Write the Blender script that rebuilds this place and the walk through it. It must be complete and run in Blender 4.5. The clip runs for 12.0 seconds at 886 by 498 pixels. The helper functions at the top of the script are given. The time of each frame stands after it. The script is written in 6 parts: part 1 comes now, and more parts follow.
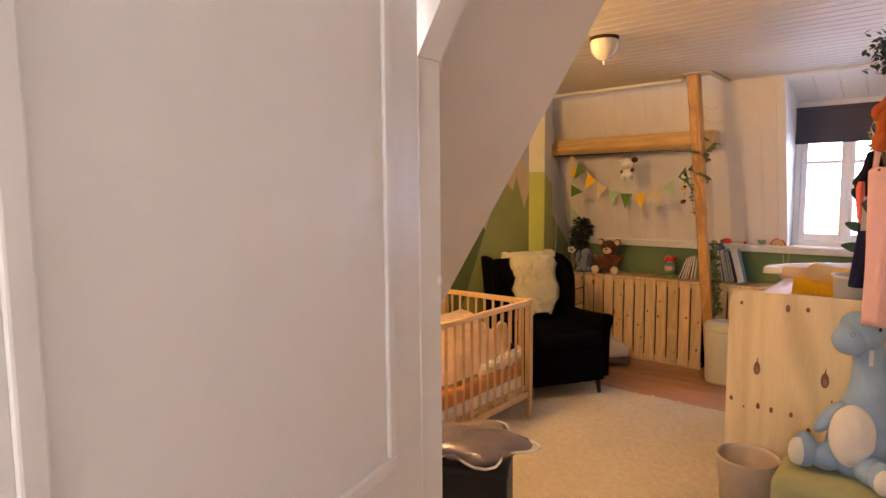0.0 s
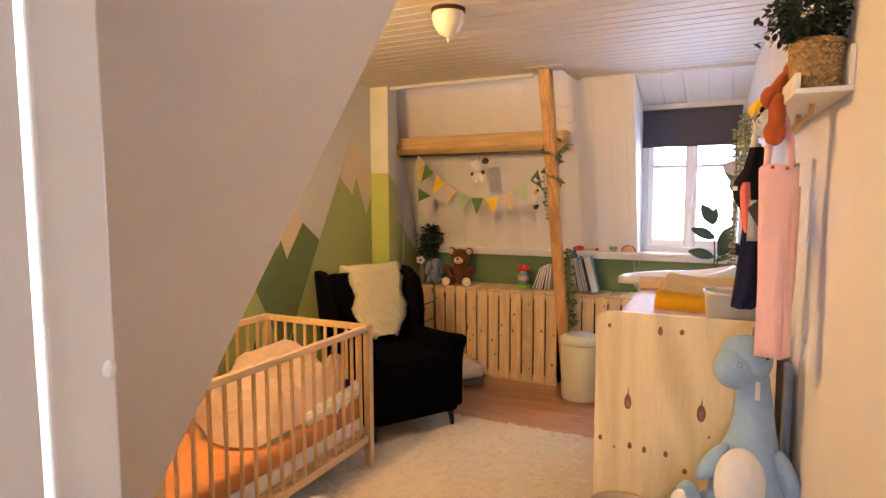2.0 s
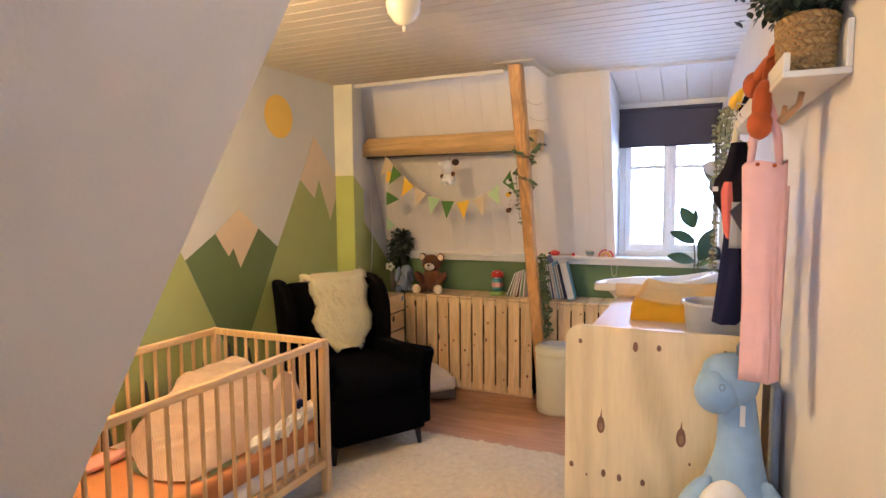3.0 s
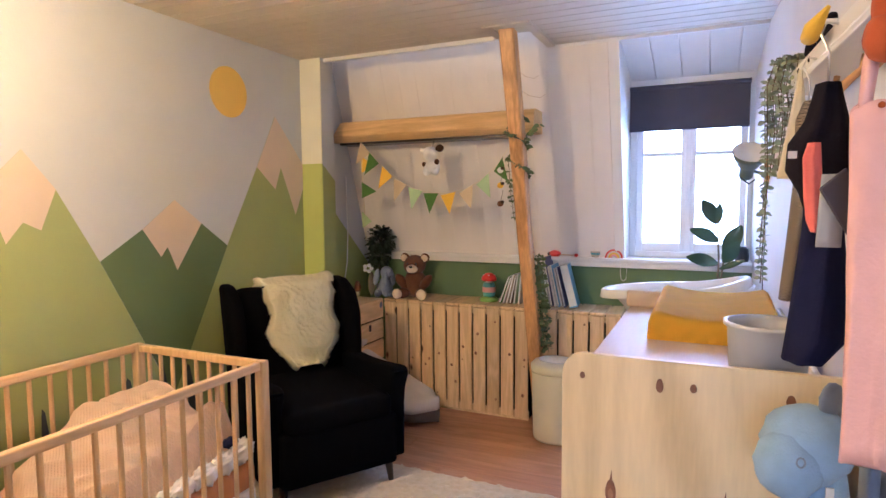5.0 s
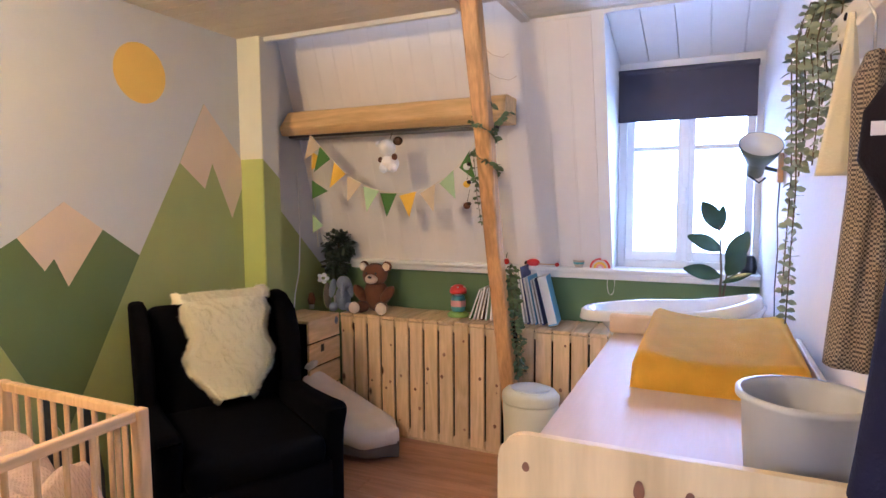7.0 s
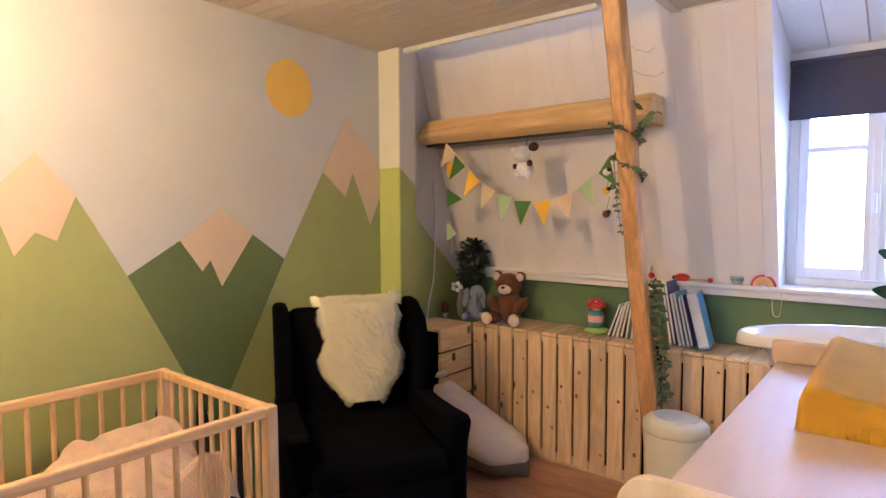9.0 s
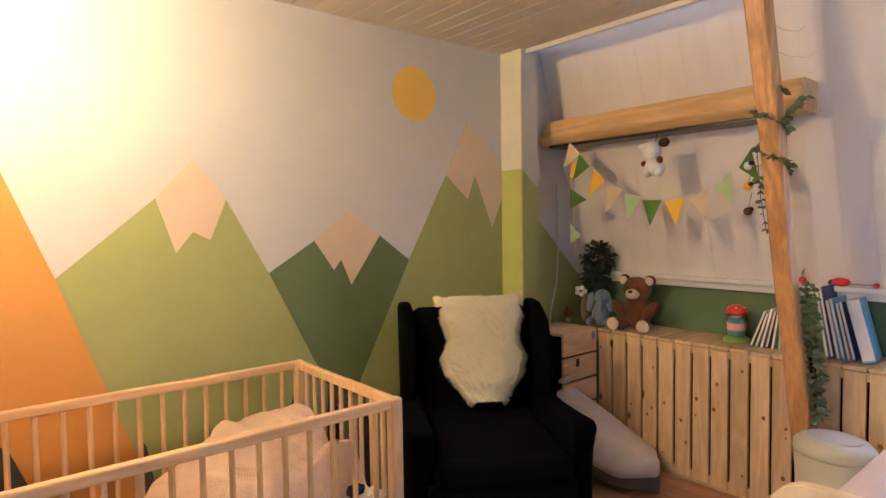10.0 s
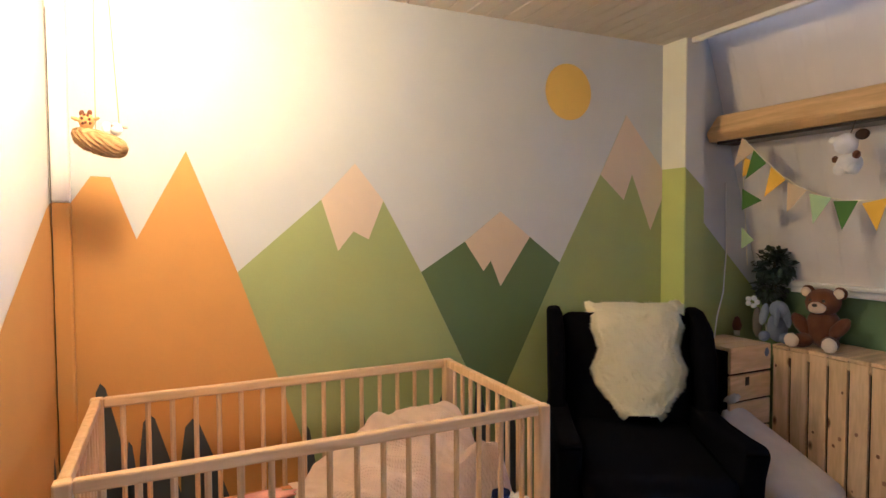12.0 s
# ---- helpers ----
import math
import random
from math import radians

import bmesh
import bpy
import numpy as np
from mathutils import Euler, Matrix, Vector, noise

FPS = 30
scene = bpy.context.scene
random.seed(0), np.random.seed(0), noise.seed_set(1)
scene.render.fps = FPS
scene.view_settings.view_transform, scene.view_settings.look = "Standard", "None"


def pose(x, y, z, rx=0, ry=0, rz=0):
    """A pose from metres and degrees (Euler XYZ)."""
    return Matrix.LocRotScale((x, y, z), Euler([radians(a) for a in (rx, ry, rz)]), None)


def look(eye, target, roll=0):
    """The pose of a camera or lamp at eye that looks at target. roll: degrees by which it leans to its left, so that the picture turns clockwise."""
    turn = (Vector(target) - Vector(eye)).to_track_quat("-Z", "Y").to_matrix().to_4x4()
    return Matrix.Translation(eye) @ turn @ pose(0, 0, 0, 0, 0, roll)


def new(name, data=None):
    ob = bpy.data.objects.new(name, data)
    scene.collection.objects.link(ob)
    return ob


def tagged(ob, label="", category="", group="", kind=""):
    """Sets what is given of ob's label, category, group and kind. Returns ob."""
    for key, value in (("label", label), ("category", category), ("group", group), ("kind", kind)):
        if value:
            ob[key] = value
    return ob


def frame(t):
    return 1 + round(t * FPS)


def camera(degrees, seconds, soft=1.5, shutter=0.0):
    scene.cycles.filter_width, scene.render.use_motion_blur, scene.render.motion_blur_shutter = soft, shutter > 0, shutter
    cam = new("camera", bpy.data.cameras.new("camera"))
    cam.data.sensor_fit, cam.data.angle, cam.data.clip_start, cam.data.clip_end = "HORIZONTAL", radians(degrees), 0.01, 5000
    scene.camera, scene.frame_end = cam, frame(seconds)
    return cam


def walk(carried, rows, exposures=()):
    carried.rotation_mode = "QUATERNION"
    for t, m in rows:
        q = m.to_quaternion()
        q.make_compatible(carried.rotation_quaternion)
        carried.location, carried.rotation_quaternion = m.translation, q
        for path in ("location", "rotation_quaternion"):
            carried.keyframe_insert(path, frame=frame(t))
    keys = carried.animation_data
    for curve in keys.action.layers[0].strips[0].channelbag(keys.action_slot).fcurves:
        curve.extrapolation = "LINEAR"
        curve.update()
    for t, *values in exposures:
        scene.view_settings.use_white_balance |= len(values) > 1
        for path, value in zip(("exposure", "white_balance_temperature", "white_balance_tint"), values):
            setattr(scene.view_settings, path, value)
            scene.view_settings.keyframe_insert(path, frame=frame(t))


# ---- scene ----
cam = camera(74.0, 12.0)
PATH = [
    (0, (2.791, -3.236, 1.484), (1.517, -1.706, 1.294), -0.4),
    (0.5, (2.706, -3.074, 1.48), (1.498, -1.491, 1.293), -0.3),
    (1, (2.637, -2.919, 1.471), (1.539, -1.256, 1.298), -0.3),
    (1.5, (2.57, -2.757, 1.478), (1.592, -1.022, 1.298), -0.2),
    (2, (2.536, -2.618, 1.471), (1.667, -0.825, 1.297), -0.2),
    (2.5, (2.532, -2.464, 1.474), (1.713, -0.647, 1.302), -0.6),
    (3, (2.537, -2.362, 1.47), (1.717, -0.546, 1.307), -0.5),
    (5, (2.429, -1.777, 1.419), (1.594, 0.033, 1.256), -0.4),
    (5.5, (2.434, -1.601, 1.424), (1.608, 0.213, 1.256), -0.7),
    (6, (2.442, -1.483, 1.435), (1.61, 0.328, 1.268), -0.6),
    (6.5, (2.411, -1.341, 1.432), (1.59, 0.475, 1.264), -0.4),
    (8.5, (2.431, -1.106, 1.44), (1.349, 0.569, 1.289), -0.2),
    (9, (2.417, -1.107, 1.417), (1.168, 0.449, 1.288), -0.2),
    (9.5, (2.403, -1.107, 1.39), (1.005, 0.319, 1.284), -0.3),
    (10, (2.407, -1.103, 1.374), (0.865, 0.167, 1.281), -0.8),
    (10.5, (2.393, -1.093, 1.382), (0.736, 0.023, 1.289), -0.6),
    (11, (2.384, -1.086, 1.368), (0.652, -0.089, 1.287), -0.6),
    (11.5, (2.378, -1.096, 1.374), (0.599, -0.185, 1.292), -0.4),
    (12, (2.38, -1.091, 1.376), (0.569, -0.245, 1.291), -0.3),
]
EXPOSURES = [
    (0, -0.40, 8000, 27), (0.5, -0.28, 7900, 26), (1.5, -0.05, 7400, 24), (2.5, 0.02, 7000, 20), (3, 0.06, 6000, 16), (5, 0.06, 5300, 19), (6.5, 0.14, 5100, 20), (8.5, 0.14, 5400, 21), (9.5, 0.05, 5700, 22), (12, -0.3, 5000, 16),
]
walk(cam, [(t, look(e, g, r)) for t, e, g, r in PATH], EXPOSURES)

# ---- world and lights ----
world = bpy.data.worlds.new("world")
scene.world = world
world.use_nodes = True
wn = world.node_tree.nodes
sky = wn.new("ShaderNodeTexSky")
sky.sky_type = 'NISHITA'
sky.sun_disc = False
sky.sun_elevation = radians(25)
sky.sun_rotation = radians(200)
world.node_tree.links.new(sky.outputs[0], wn["Background"].inputs[0])
wn["Background"].inputs[1].default_value = 0.12


def lamp(name, kind, m, energy, colour, size=0.1, size_y=0.0):
    data = bpy.data.lights.new(name, kind)
    data.energy, data.color = energy, colour
    if kind == 'AREA':
        data.shape, data.size, data.size_y = 'RECTANGLE', size, size_y
    elif kind == 'SUN':
        data.angle = size
    else:
        data.shadow_soft_size = size
    ob = new(name, data)
    ob.matrix_world = m
    return ob


LAMP_AT = Vector((0.70, -1.14, 2.22))
lamp("sun", 'SUN', look((0, 6, 6), (0, 0, 0)), 0.6, (1.0, 0.96, 0.9), radians(20))
lamp("bulb_light", 'POINT', Matrix.Translation(LAMP_AT - Vector((0, 0, 0.08))), 84.0, (1.0, 0.665, 0.28), 0.09)
lamp("window_daylight", 'AREA', look((2.27, 2.42, 1.55), (2.0, 0.0, 0.7)), 50.0, (0.42, 0.60, 1.0), 0.66, 0.9)
lamp("landing_daylight", 'AREA', look((0.9, -2.7, 1.5), (3.0, -2.9, 1.2)), 36.0, (0.82, 0.90, 1.0), 0.7, 1.1)
# added lamp: daylight from behind the doorway, through an unseen south window
lamp("added_landing_daylight", 'AREA', look((2.70, -4.66, 1.5), (2.35, -1.0, 1.15)), 20.0, (0.82, 0.90, 1.0), 0.9, 1.1)

# ---- materials ----
def material(name, colour, rough=0.6, grain=0.08, scale=8.0, bump=0.15, bump_scale=60.0, stretch=(1, 1, 1), metal=0.0,
             island=0.0, blotch=0.05, sheen=0.0, coat=0.0, obj_random=0.0):
    mat = bpy.data.materials.new(name)
    mat.use_nodes = True
    nt = mat.node_tree
    n, link = nt.nodes, nt.links.new
    bsdf = n["Principled BSDF"]
    bsdf.inputs["Roughness"].default_value = rough
    bsdf.inputs["Metallic"].default_value = metal
    bsdf.inputs["Sheen Weight"].default_value = sheen
    bsdf.inputs["Coat Weight"].default_value = coat
    if rough > 0.82:
        bsdf.inputs["Specular IOR Level"].default_value = 0.1
    co = n.new("ShaderNodeTexCoord")
    mp = n.new("ShaderNodeMapping")
    mp.inputs["Scale"].default_value = stretch
    link(co.outputs["Object"], mp.inputs["Vector"])
    n1 = n.new("ShaderNodeTexNoise")
    n1.inputs["Scale"].default_value = scale
    n1.inputs["Detail"].default_value = 5
    n2 = n.new("ShaderNodeTexNoise")
    n2.inputs["Scale"].default_value = 1.7
    n2.inputs["Detail"].default_value = 3
    n3 = n.new("ShaderNodeTexNoise")
    n3.inputs["Scale"].default_value = bump_scale
    n3.inputs["Detail"].default_value = 4
    for k in (n1, n2, n3):
        link(mp.outputs[0], k.inputs["Vector"])
    total = n.new("ShaderNodeMath")
    total.operation = 'MULTIPLY_ADD'
    link(n1.outputs[0], total.inputs[0])
    total.inputs[1].default_value = grain * 4
    total.inputs[2].default_value = 1.0 - grain * 2 - blotch * 2
    t2 = n.new("ShaderNodeMath")
    t2.operation = 'MULTIPLY_ADD'
    link(n2.outputs[0], t2.inputs[0])
    t2.inputs[1].default_value = blotch * 4
    link(total.outputs[0], t2.inputs[2])
    last = t2
    if obj_random or island:
        src = n.new("ShaderNodeObjectInfo").outputs["Random"] if obj_random else n.new("ShaderNodeNewGeometry").outputs["Random Per Island"]
        t3 = n.new("ShaderNodeMath")
        t3.operation = 'MULTIPLY_ADD'
        link(src, t3.inputs[0])
        t3.inputs[1].default_value = 2 * max(obj_random, island)
        t4 = n.new("ShaderNodeMath")
        t4.operation = 'SUBTRACT'
        link(t3.outputs[0], t4.inputs[0])
        t4.inputs[1].default_value = max(obj_random, island)
        link(t2.outputs[0], t3.inputs[2])
        last = t4
    mul = n.new("ShaderNodeVectorMath")
    mul.operation = 'SCALE'
    mul.inputs[0].default_value = colour
    link(last.outputs[0], mul.inputs["Scale"])
    link(mul.outputs[0], bsdf.inputs["Base Color"])
    bp = n.new("ShaderNodeBump")
    bp.inputs["Strength"].default_value = bump
    bp.inputs["Distance"].default_value = 0.004
    link(n3.outputs[0], bp.inputs["Height"])
    link(bp.outputs[0], bsdf.inputs["Normal"])
    return mat


def wood(name, colour, dark=0.55, along='Z', knots=0.0, rough=0.45, rings=9.0, spread=0.12, coat=0.0, bands=42.0, fine=1.0):
    """Timber with drawn-out grain along one axis; knots: how many show."""
    mat = bpy.data.materials.new(name)
    mat.use_nodes = True
    nt = mat.node_tree
    n, link = nt.nodes, nt.links.new
    bsdf = n["Principled BSDF"]
    bsdf.inputs["Roughness"].default_value = rough
    bsdf.inputs["Coat Weight"].default_value = coat
    co = n.new("ShaderNodeTexCoord")
    info = n.new("ShaderNodeObjectInfo")
    off = n.new("ShaderNodeVectorMath")
    off.operation = 'SCALE'
    off.inputs[0].default_value = (7.3, 5.1, 9.7)
    link(info.outputs["Random"], off.inputs["Scale"])
    add = n.new("ShaderNodeVectorMath")
    link(co.outputs["Object"], add.inputs[0])
    link(off.outputs[0], add.inputs[1])
    mp = n.new("ShaderNodeMapping")
    mp.inputs["Scale"].default_value = {'X': (0.12, 1, 1), 'Y': (1, 0.12, 1), 'Z': (1, 1, 0.12)}[along]
    link(add.outputs[0], mp.inputs["Vector"])
    n1 = n.new("ShaderNodeTexNoise")
    n1.inputs["Scale"].default_value = rings
    n1.inputs["Detail"].default_value = 2
    n1.inputs["Distortion"].default_value = 0.6
    link(mp.outputs[0], n1.inputs["Vector"])
    band = n.new("ShaderNodeMath")
    band.operation = 'MULTIPLY'
    link(n1.outputs[0], band.inputs[0])
    band.inputs[1].default_value = bands
    sine = n.new("ShaderNodeMath")
    sine.operation = 'SINE'
    link(band.outputs[0], sine.inputs[0])
    n2 = n.new("ShaderNodeTexNoise")
    n2.inputs["Scale"].default_value = 90
    n2.inputs["Detail"].default_value = 3
    link(mp.outputs[0], n2.inputs["Vector"])
    f = n.new("ShaderNodeMath")
    f.operation = 'MULTIPLY_ADD'
    link(sine.outputs[0], f.inputs[0])
    f.inputs[1].default_value = 0.22
    soft = n.new("ShaderNodeMath")
    soft.operation = 'MULTIPLY_ADD'
    link(n2.outputs[0], soft.inputs[0])
    soft.inputs[1].default_value = fine
    soft.inputs[2].default_value = 0.55 * (1 - fine)
    link(soft.outputs[0], f.inputs[2])
    ramp = n.new("ShaderNodeValToRGB")
    ramp.color_ramp.elements[0].position, ramp.color_ramp.elements[1].position = 0.2, 0.85
    ramp.color_ramp.elements[0].color = (colour[0] * dark * 1.04, colour[1] * dark, colour[2] * dark * 0.9, 1)
    ramp.color_ramp.elements[1].color = (*colour, 1)
    link(f.outputs[0], ramp.inputs[0])
    col = ramp.outputs[0]
    r = n.new("ShaderNodeMath")
    r.operation = 'MULTIPLY_ADD'
    link(info.outputs["Random"], r.inputs[0])
    r.inputs[1].default_value = spread * 2
    r.inputs[2].default_value = 1 - spread
    sc = n.new("ShaderNodeVectorMath")
    sc.operation = 'SCALE'
    link(col, sc.inputs[0])
    link(r.outputs[0], sc.inputs["Scale"])
    col = sc.outputs[0]
    if knots:
        mk = n.new("ShaderNodeMapping")
        mk.inputs["Scale"].default_value = {'X': (0.5, 1, 1), 'Y': (1, 0.5, 1), 'Z': (1, 1, 0.5)}[along]
        link(add.outputs[0], mk.inputs["Vector"])
        vo = n.new("ShaderNodeTexVoronoi")
        vo.inputs["Scale"].default_value = knots
        link(mk.outputs[0], vo.inputs["Vector"])
        kr = n.new("ShaderNodeValToRGB")
        kr.color_ramp.elements[0].position, kr.color_ramp.elements[0].color = 0.07, (1, 1, 1, 1)
        kr.color_ramp.elements[1].position, kr.color_ramp.elements[1].color = 0.10, (0, 0, 0, 1)
        link(vo.outputs["Distance"], kr.inputs[0])
        mx = n.new("ShaderNodeMix")
        mx.data_type = 'RGBA'
        link(kr.outputs[0], mx.inputs[0])
        link(col, mx.inputs[6])
        mx.inputs[7].default_value = (0.12, 0.05, 0.025, 1)
        col = mx.outputs[2]
    link(col, bsdf.inputs["Base Color"])
    bp = n.new("ShaderNodeBump")
    bp.inputs["Strength"].default_value = 0.12
    bp.inputs["Distance"].default_value = 0.002
    link(n2.outputs[0], bp.inputs["Height"])
    link(bp.outputs[0], bsdf.inputs["Normal"])
    return mat


def glowing(name, colour, strength):
    mat = bpy.data.materials.new(name)
    mat.use_nodes = True
    b = mat.node_tree.nodes["Principled BSDF"]
    b.inputs["Base Color"].default_value = (*colour, 1)
    b.inputs["Emission Color"].default_value = (*colour, 1)
    b.inputs["Emission Strength"].default_value = strength
    return mat


def glass(name, rough=0.0, colour=(1, 1, 1)):
    mat = bpy.data.materials.new(name)
    mat.use_nodes = True
    b = mat.node_tree.nodes["Principled BSDF"]
    b.inputs["Base Color"].default_value = (*colour, 1)
    b.inputs["Transmission Weight"].default_value = 1.0
    b.inputs["Roughness"].default_value = rough
    b.inputs["IOR"].default_value = 1.45
    return mat


M = {
    "sky_paint": material("sky_paint", (0.56, 0.58, 0.60), 0.75, 0.02, 5, 0.12, 90, blotch=0.03),
    "white_wall": material("white_wall", (0.76, 0.73, 0.70), 0.75, 0.02, 6, 0.2, 70, blotch=0.04),
    "slope_wall": material("slope_wall", (0.76, 0.73, 0.69), 0.7, 0.02, 6, 0.1, 60, blotch=0.03),
    "white_paint": material("white_paint", (0.80, 0.79, 0.76), 0.4, 0.02, 12, 0.05, 120, blotch=0.03),
    "ceiling_paint": material("ceiling_paint", (0.67, 0.61, 0.50), 0.6, 0.03, 12, 0.06, 80, blotch=0.04),
    "board_paint": material("board_paint", (0.80, 0.76, 0.71), 0.5, 0.03, 10, 0.08, 70, stretch=(1, 1, 0.3), blotch=0.04, obj_random=0.012),
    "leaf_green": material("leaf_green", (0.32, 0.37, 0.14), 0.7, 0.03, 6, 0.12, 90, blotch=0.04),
    "forest_green": material("forest_green", (0.105, 0.16, 0.065), 0.7, 0.03, 6, 0.12, 90, blotch=0.05),
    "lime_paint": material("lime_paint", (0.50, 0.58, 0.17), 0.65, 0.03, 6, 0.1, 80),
    "cream_paint": material("cream_paint", (0.78, 0.79, 0.66), 0.6, 0.03, 6, 0.1, 80),
    "peach_paint": material("peach_paint", (0.66, 0.54, 0.42), 0.7, 0.03, 6, 0.12, 90),
    "orange_paint": material("orange_paint", (0.56, 0.28, 0.06), 0.7, 0.03, 6, 0.12, 90),
    "sun_paint": material("sun_paint", (0.78, 0.52, 0.10), 0.7, 0.03, 6, 0.12, 90),
    "pine_paint": material("pine_paint", (0.045, 0.055, 0.062), 0.7, 0.05, 6, 0.12, 90),
    "skirt_green": material("skirt_green", (0.12, 0.20, 0.085), 0.6, 0.03, 6, 0.1, 80),
    "floor_wood": wood("floor_wood", (0.50, 0.26, 0.15), 0.72, 'X', 0, 0.4, 5, 0.12),
    "rug": material("rug", (0.60, 0.505, 0.35), 0.95, 0.09, 30, 0.6, 130, blotch=0.06, sheen=0.3),
    "crib_wood": wood("crib_wood", (0.70, 0.48, 0.26), 0.78, 'Z', 0, 0.42, 8, 0.05),
    "crib_rail": wood("crib_rail", (0.70, 0.48, 0.26), 0.78, 'Y', 0, 0.42, 8, 0.05),
    "pine": wood("pine", (0.80, 0.58, 0.33), 0.76, 'Z', 5.0, 0.5, 7, 0.17),
    "pine_flat": wood("pine_flat", (0.80, 0.58, 0.33), 0.76, 'Y', 5.0, 0.5, 7, 0.17),
    "beam_wood": wood("beam_wood", (0.76, 0.51, 0.23), 0.74, 'X', 1.2, 0.42, 6, 0.05),
    "post_wood": wood("post_wood", (0.64, 0.35, 0.13), 0.58, 'Z', 1.2, 0.42, 6, 0.05),
    "plywood": wood("plywood", (0.88, 0.72, 0.46), 0.66, 'Z', 0, 0.45, 3.2, 0.02, bands=34.0, fine=0.35),
    "ply_top": wood("ply_top", (0.68, 0.53, 0.39), 0.82, 'Y', 0, 0.5, 3.0, 0.02, bands=30.0, fine=0.4),
    "knot": material("knot", (0.22, 0.10, 0.055), 0.5, 0.2, 60, 0.1, 100),
    "knot_core": material("knot_core", (0.33, 0.17, 0.10), 0.5, 0.2, 60, 0.1, 100),
    # the armchair's velvet; its black also paints the shade inside the crates
    "black_velvet_and_shade": material("black_velvet_and_shade", (0.0028, 0.003, 0.0042), 0.95, 0.1, 20, 0.2, 160),
    # chair leg colour, also painted where gaps and holes lie in shade
    "dark_leg_and_shade": material("dark_leg_and_shade", (0.012, 0.009, 0.008), 0.35, 0.1, 20),
    "fleece": material("fleece", (0.99, 0.94, 0.70), 0.95, 0.0, 22, 0.05, 160, blotch=0.0),
    "terracotta_sheet": material("terracotta_sheet", (0.55, 0.24, 0.10), 0.85, 0.05, 20, 0.25, 220),
    "white_cloth": material("white_cloth", (0.80, 0.77, 0.73), 0.85, 0.06, 20, 0.3, 220),
    "brown_cloth": material("brown_cloth", (0.22, 0.09, 0.05), 0.85, 0.06, 20, 0.3, 220),
    "glass": glass("glass"),
}

M["black_velvet_and_shade"].node_tree.nodes["Principled BSDF"].inputs["Specular IOR Level"].default_value = 0.02

# ---- mesh helpers ----
def part(name, bm, mat, parent=None, label="", smooth=False, at=None):
    me = bpy.data.meshes.new(name)
    bmesh.ops.recalc_face_normals(bm, faces=bm.faces)
    bm.to_mesh(me)
    bm.free()
    me.materials.append(M[mat] if isinstance(mat, str) else mat)
    if smooth:
        me.shade_smooth()
    ob = new(name, me)
    if parent:
        ob.parent = parent
    if at is not None:
        ob.matrix_basis = at if isinstance(at, Matrix) else Matrix.Translation(at)
    if label:
        ob["label"] = label
    return ob


def thing(name, label, category, at=(0, 0, 0), turn=0.0, group="", kind=""):
    ob = new(name)
    ob.empty_display_size = 0.05
    ob.matrix_basis = pose(*at, 0, 0, turn)
    return tagged(ob, label, category, group, kind)


def B():
    return bmesh.new()


def box(bm, x0, y0, z0, x1, y1, z1, bevel=0.0, seg=2):
    r = bmesh.ops.create_cube(bm, size=1.0)
    vs = r["verts"]
    for v in vs:
        v.co = Vector(((x0 + x1) / 2 + v.co.x * (x1 - x0), (y0 + y1) / 2 + v.co.y * (y1 - y0), (z0 + z1) / 2 + v.co.z * (z1 - z0)))
    if bevel:
        es = list({e for v in vs for e in v.link_edges})
        bmesh.ops.bevel(bm, geom=es, offset=bevel, segments=seg, affect='EDGES', profile=0.5)
    return bm


def prism(bm, outline, lift, bevel=0.0):
    """A closed outline of 3D points, pushed out along lift."""
    vs = [bm.verts.new(p) for p in outline]
    f = bm.faces.new(vs)
    r = bmesh.ops.extrude_face_region(bm, geom=[f])
    top = [g for g in r["geom"] if isinstance(g, bmesh.types.BMVert)]
    bmesh.ops.translate(bm, verts=top, vec=lift)
    if bevel:
        bmesh.ops.bevel(bm, geom=list({e for v in vs + top for e in v.link_edges}), offset=bevel, segments=2, affect='EDGES', profile=0.5)
    return bm


def sheet(bm, outline):
    bm.faces.new([bm.verts.new(p) for p in outline])
    return bm


def tube(bm, path, radius, sides=8, closed_ends=True):
    """A round tube along points; radius: one number or one for each point."""
    pts = [Vector(p) for p in path]
    rads = radius if isinstance(radius, (list, tuple)) else [radius] * len(pts)
    rings = []
    up = Vector((0, 0, 1))
    for i, p in enumerate(pts):
        d = (pts[min(i + 1, len(pts) - 1)] - pts[max(i - 1, 0)]).normalized()
        a = d.cross(up)
        if a.length < 0.05:
            a = d.cross(Vector((1, 0, 0)))
        a.normalize()
        b = d.cross(a)
        rings.append([bm.verts.new(p + rads[i] * (math.cos(k * math.tau / sides) * a + math.sin(k * math.tau / sides) * b)) for k in range(sides)])
    for r0, r1 in zip(rings, rings[1:]):
        for k in range(sides):
            bm.faces.new((r0[k], r0[(k + 1) % sides], r1[(k + 1) % sides], r1[k]))
    if closed_ends:
        bm.faces.new(rings[0])
        bm.faces.new(rings[-1])
    return bm


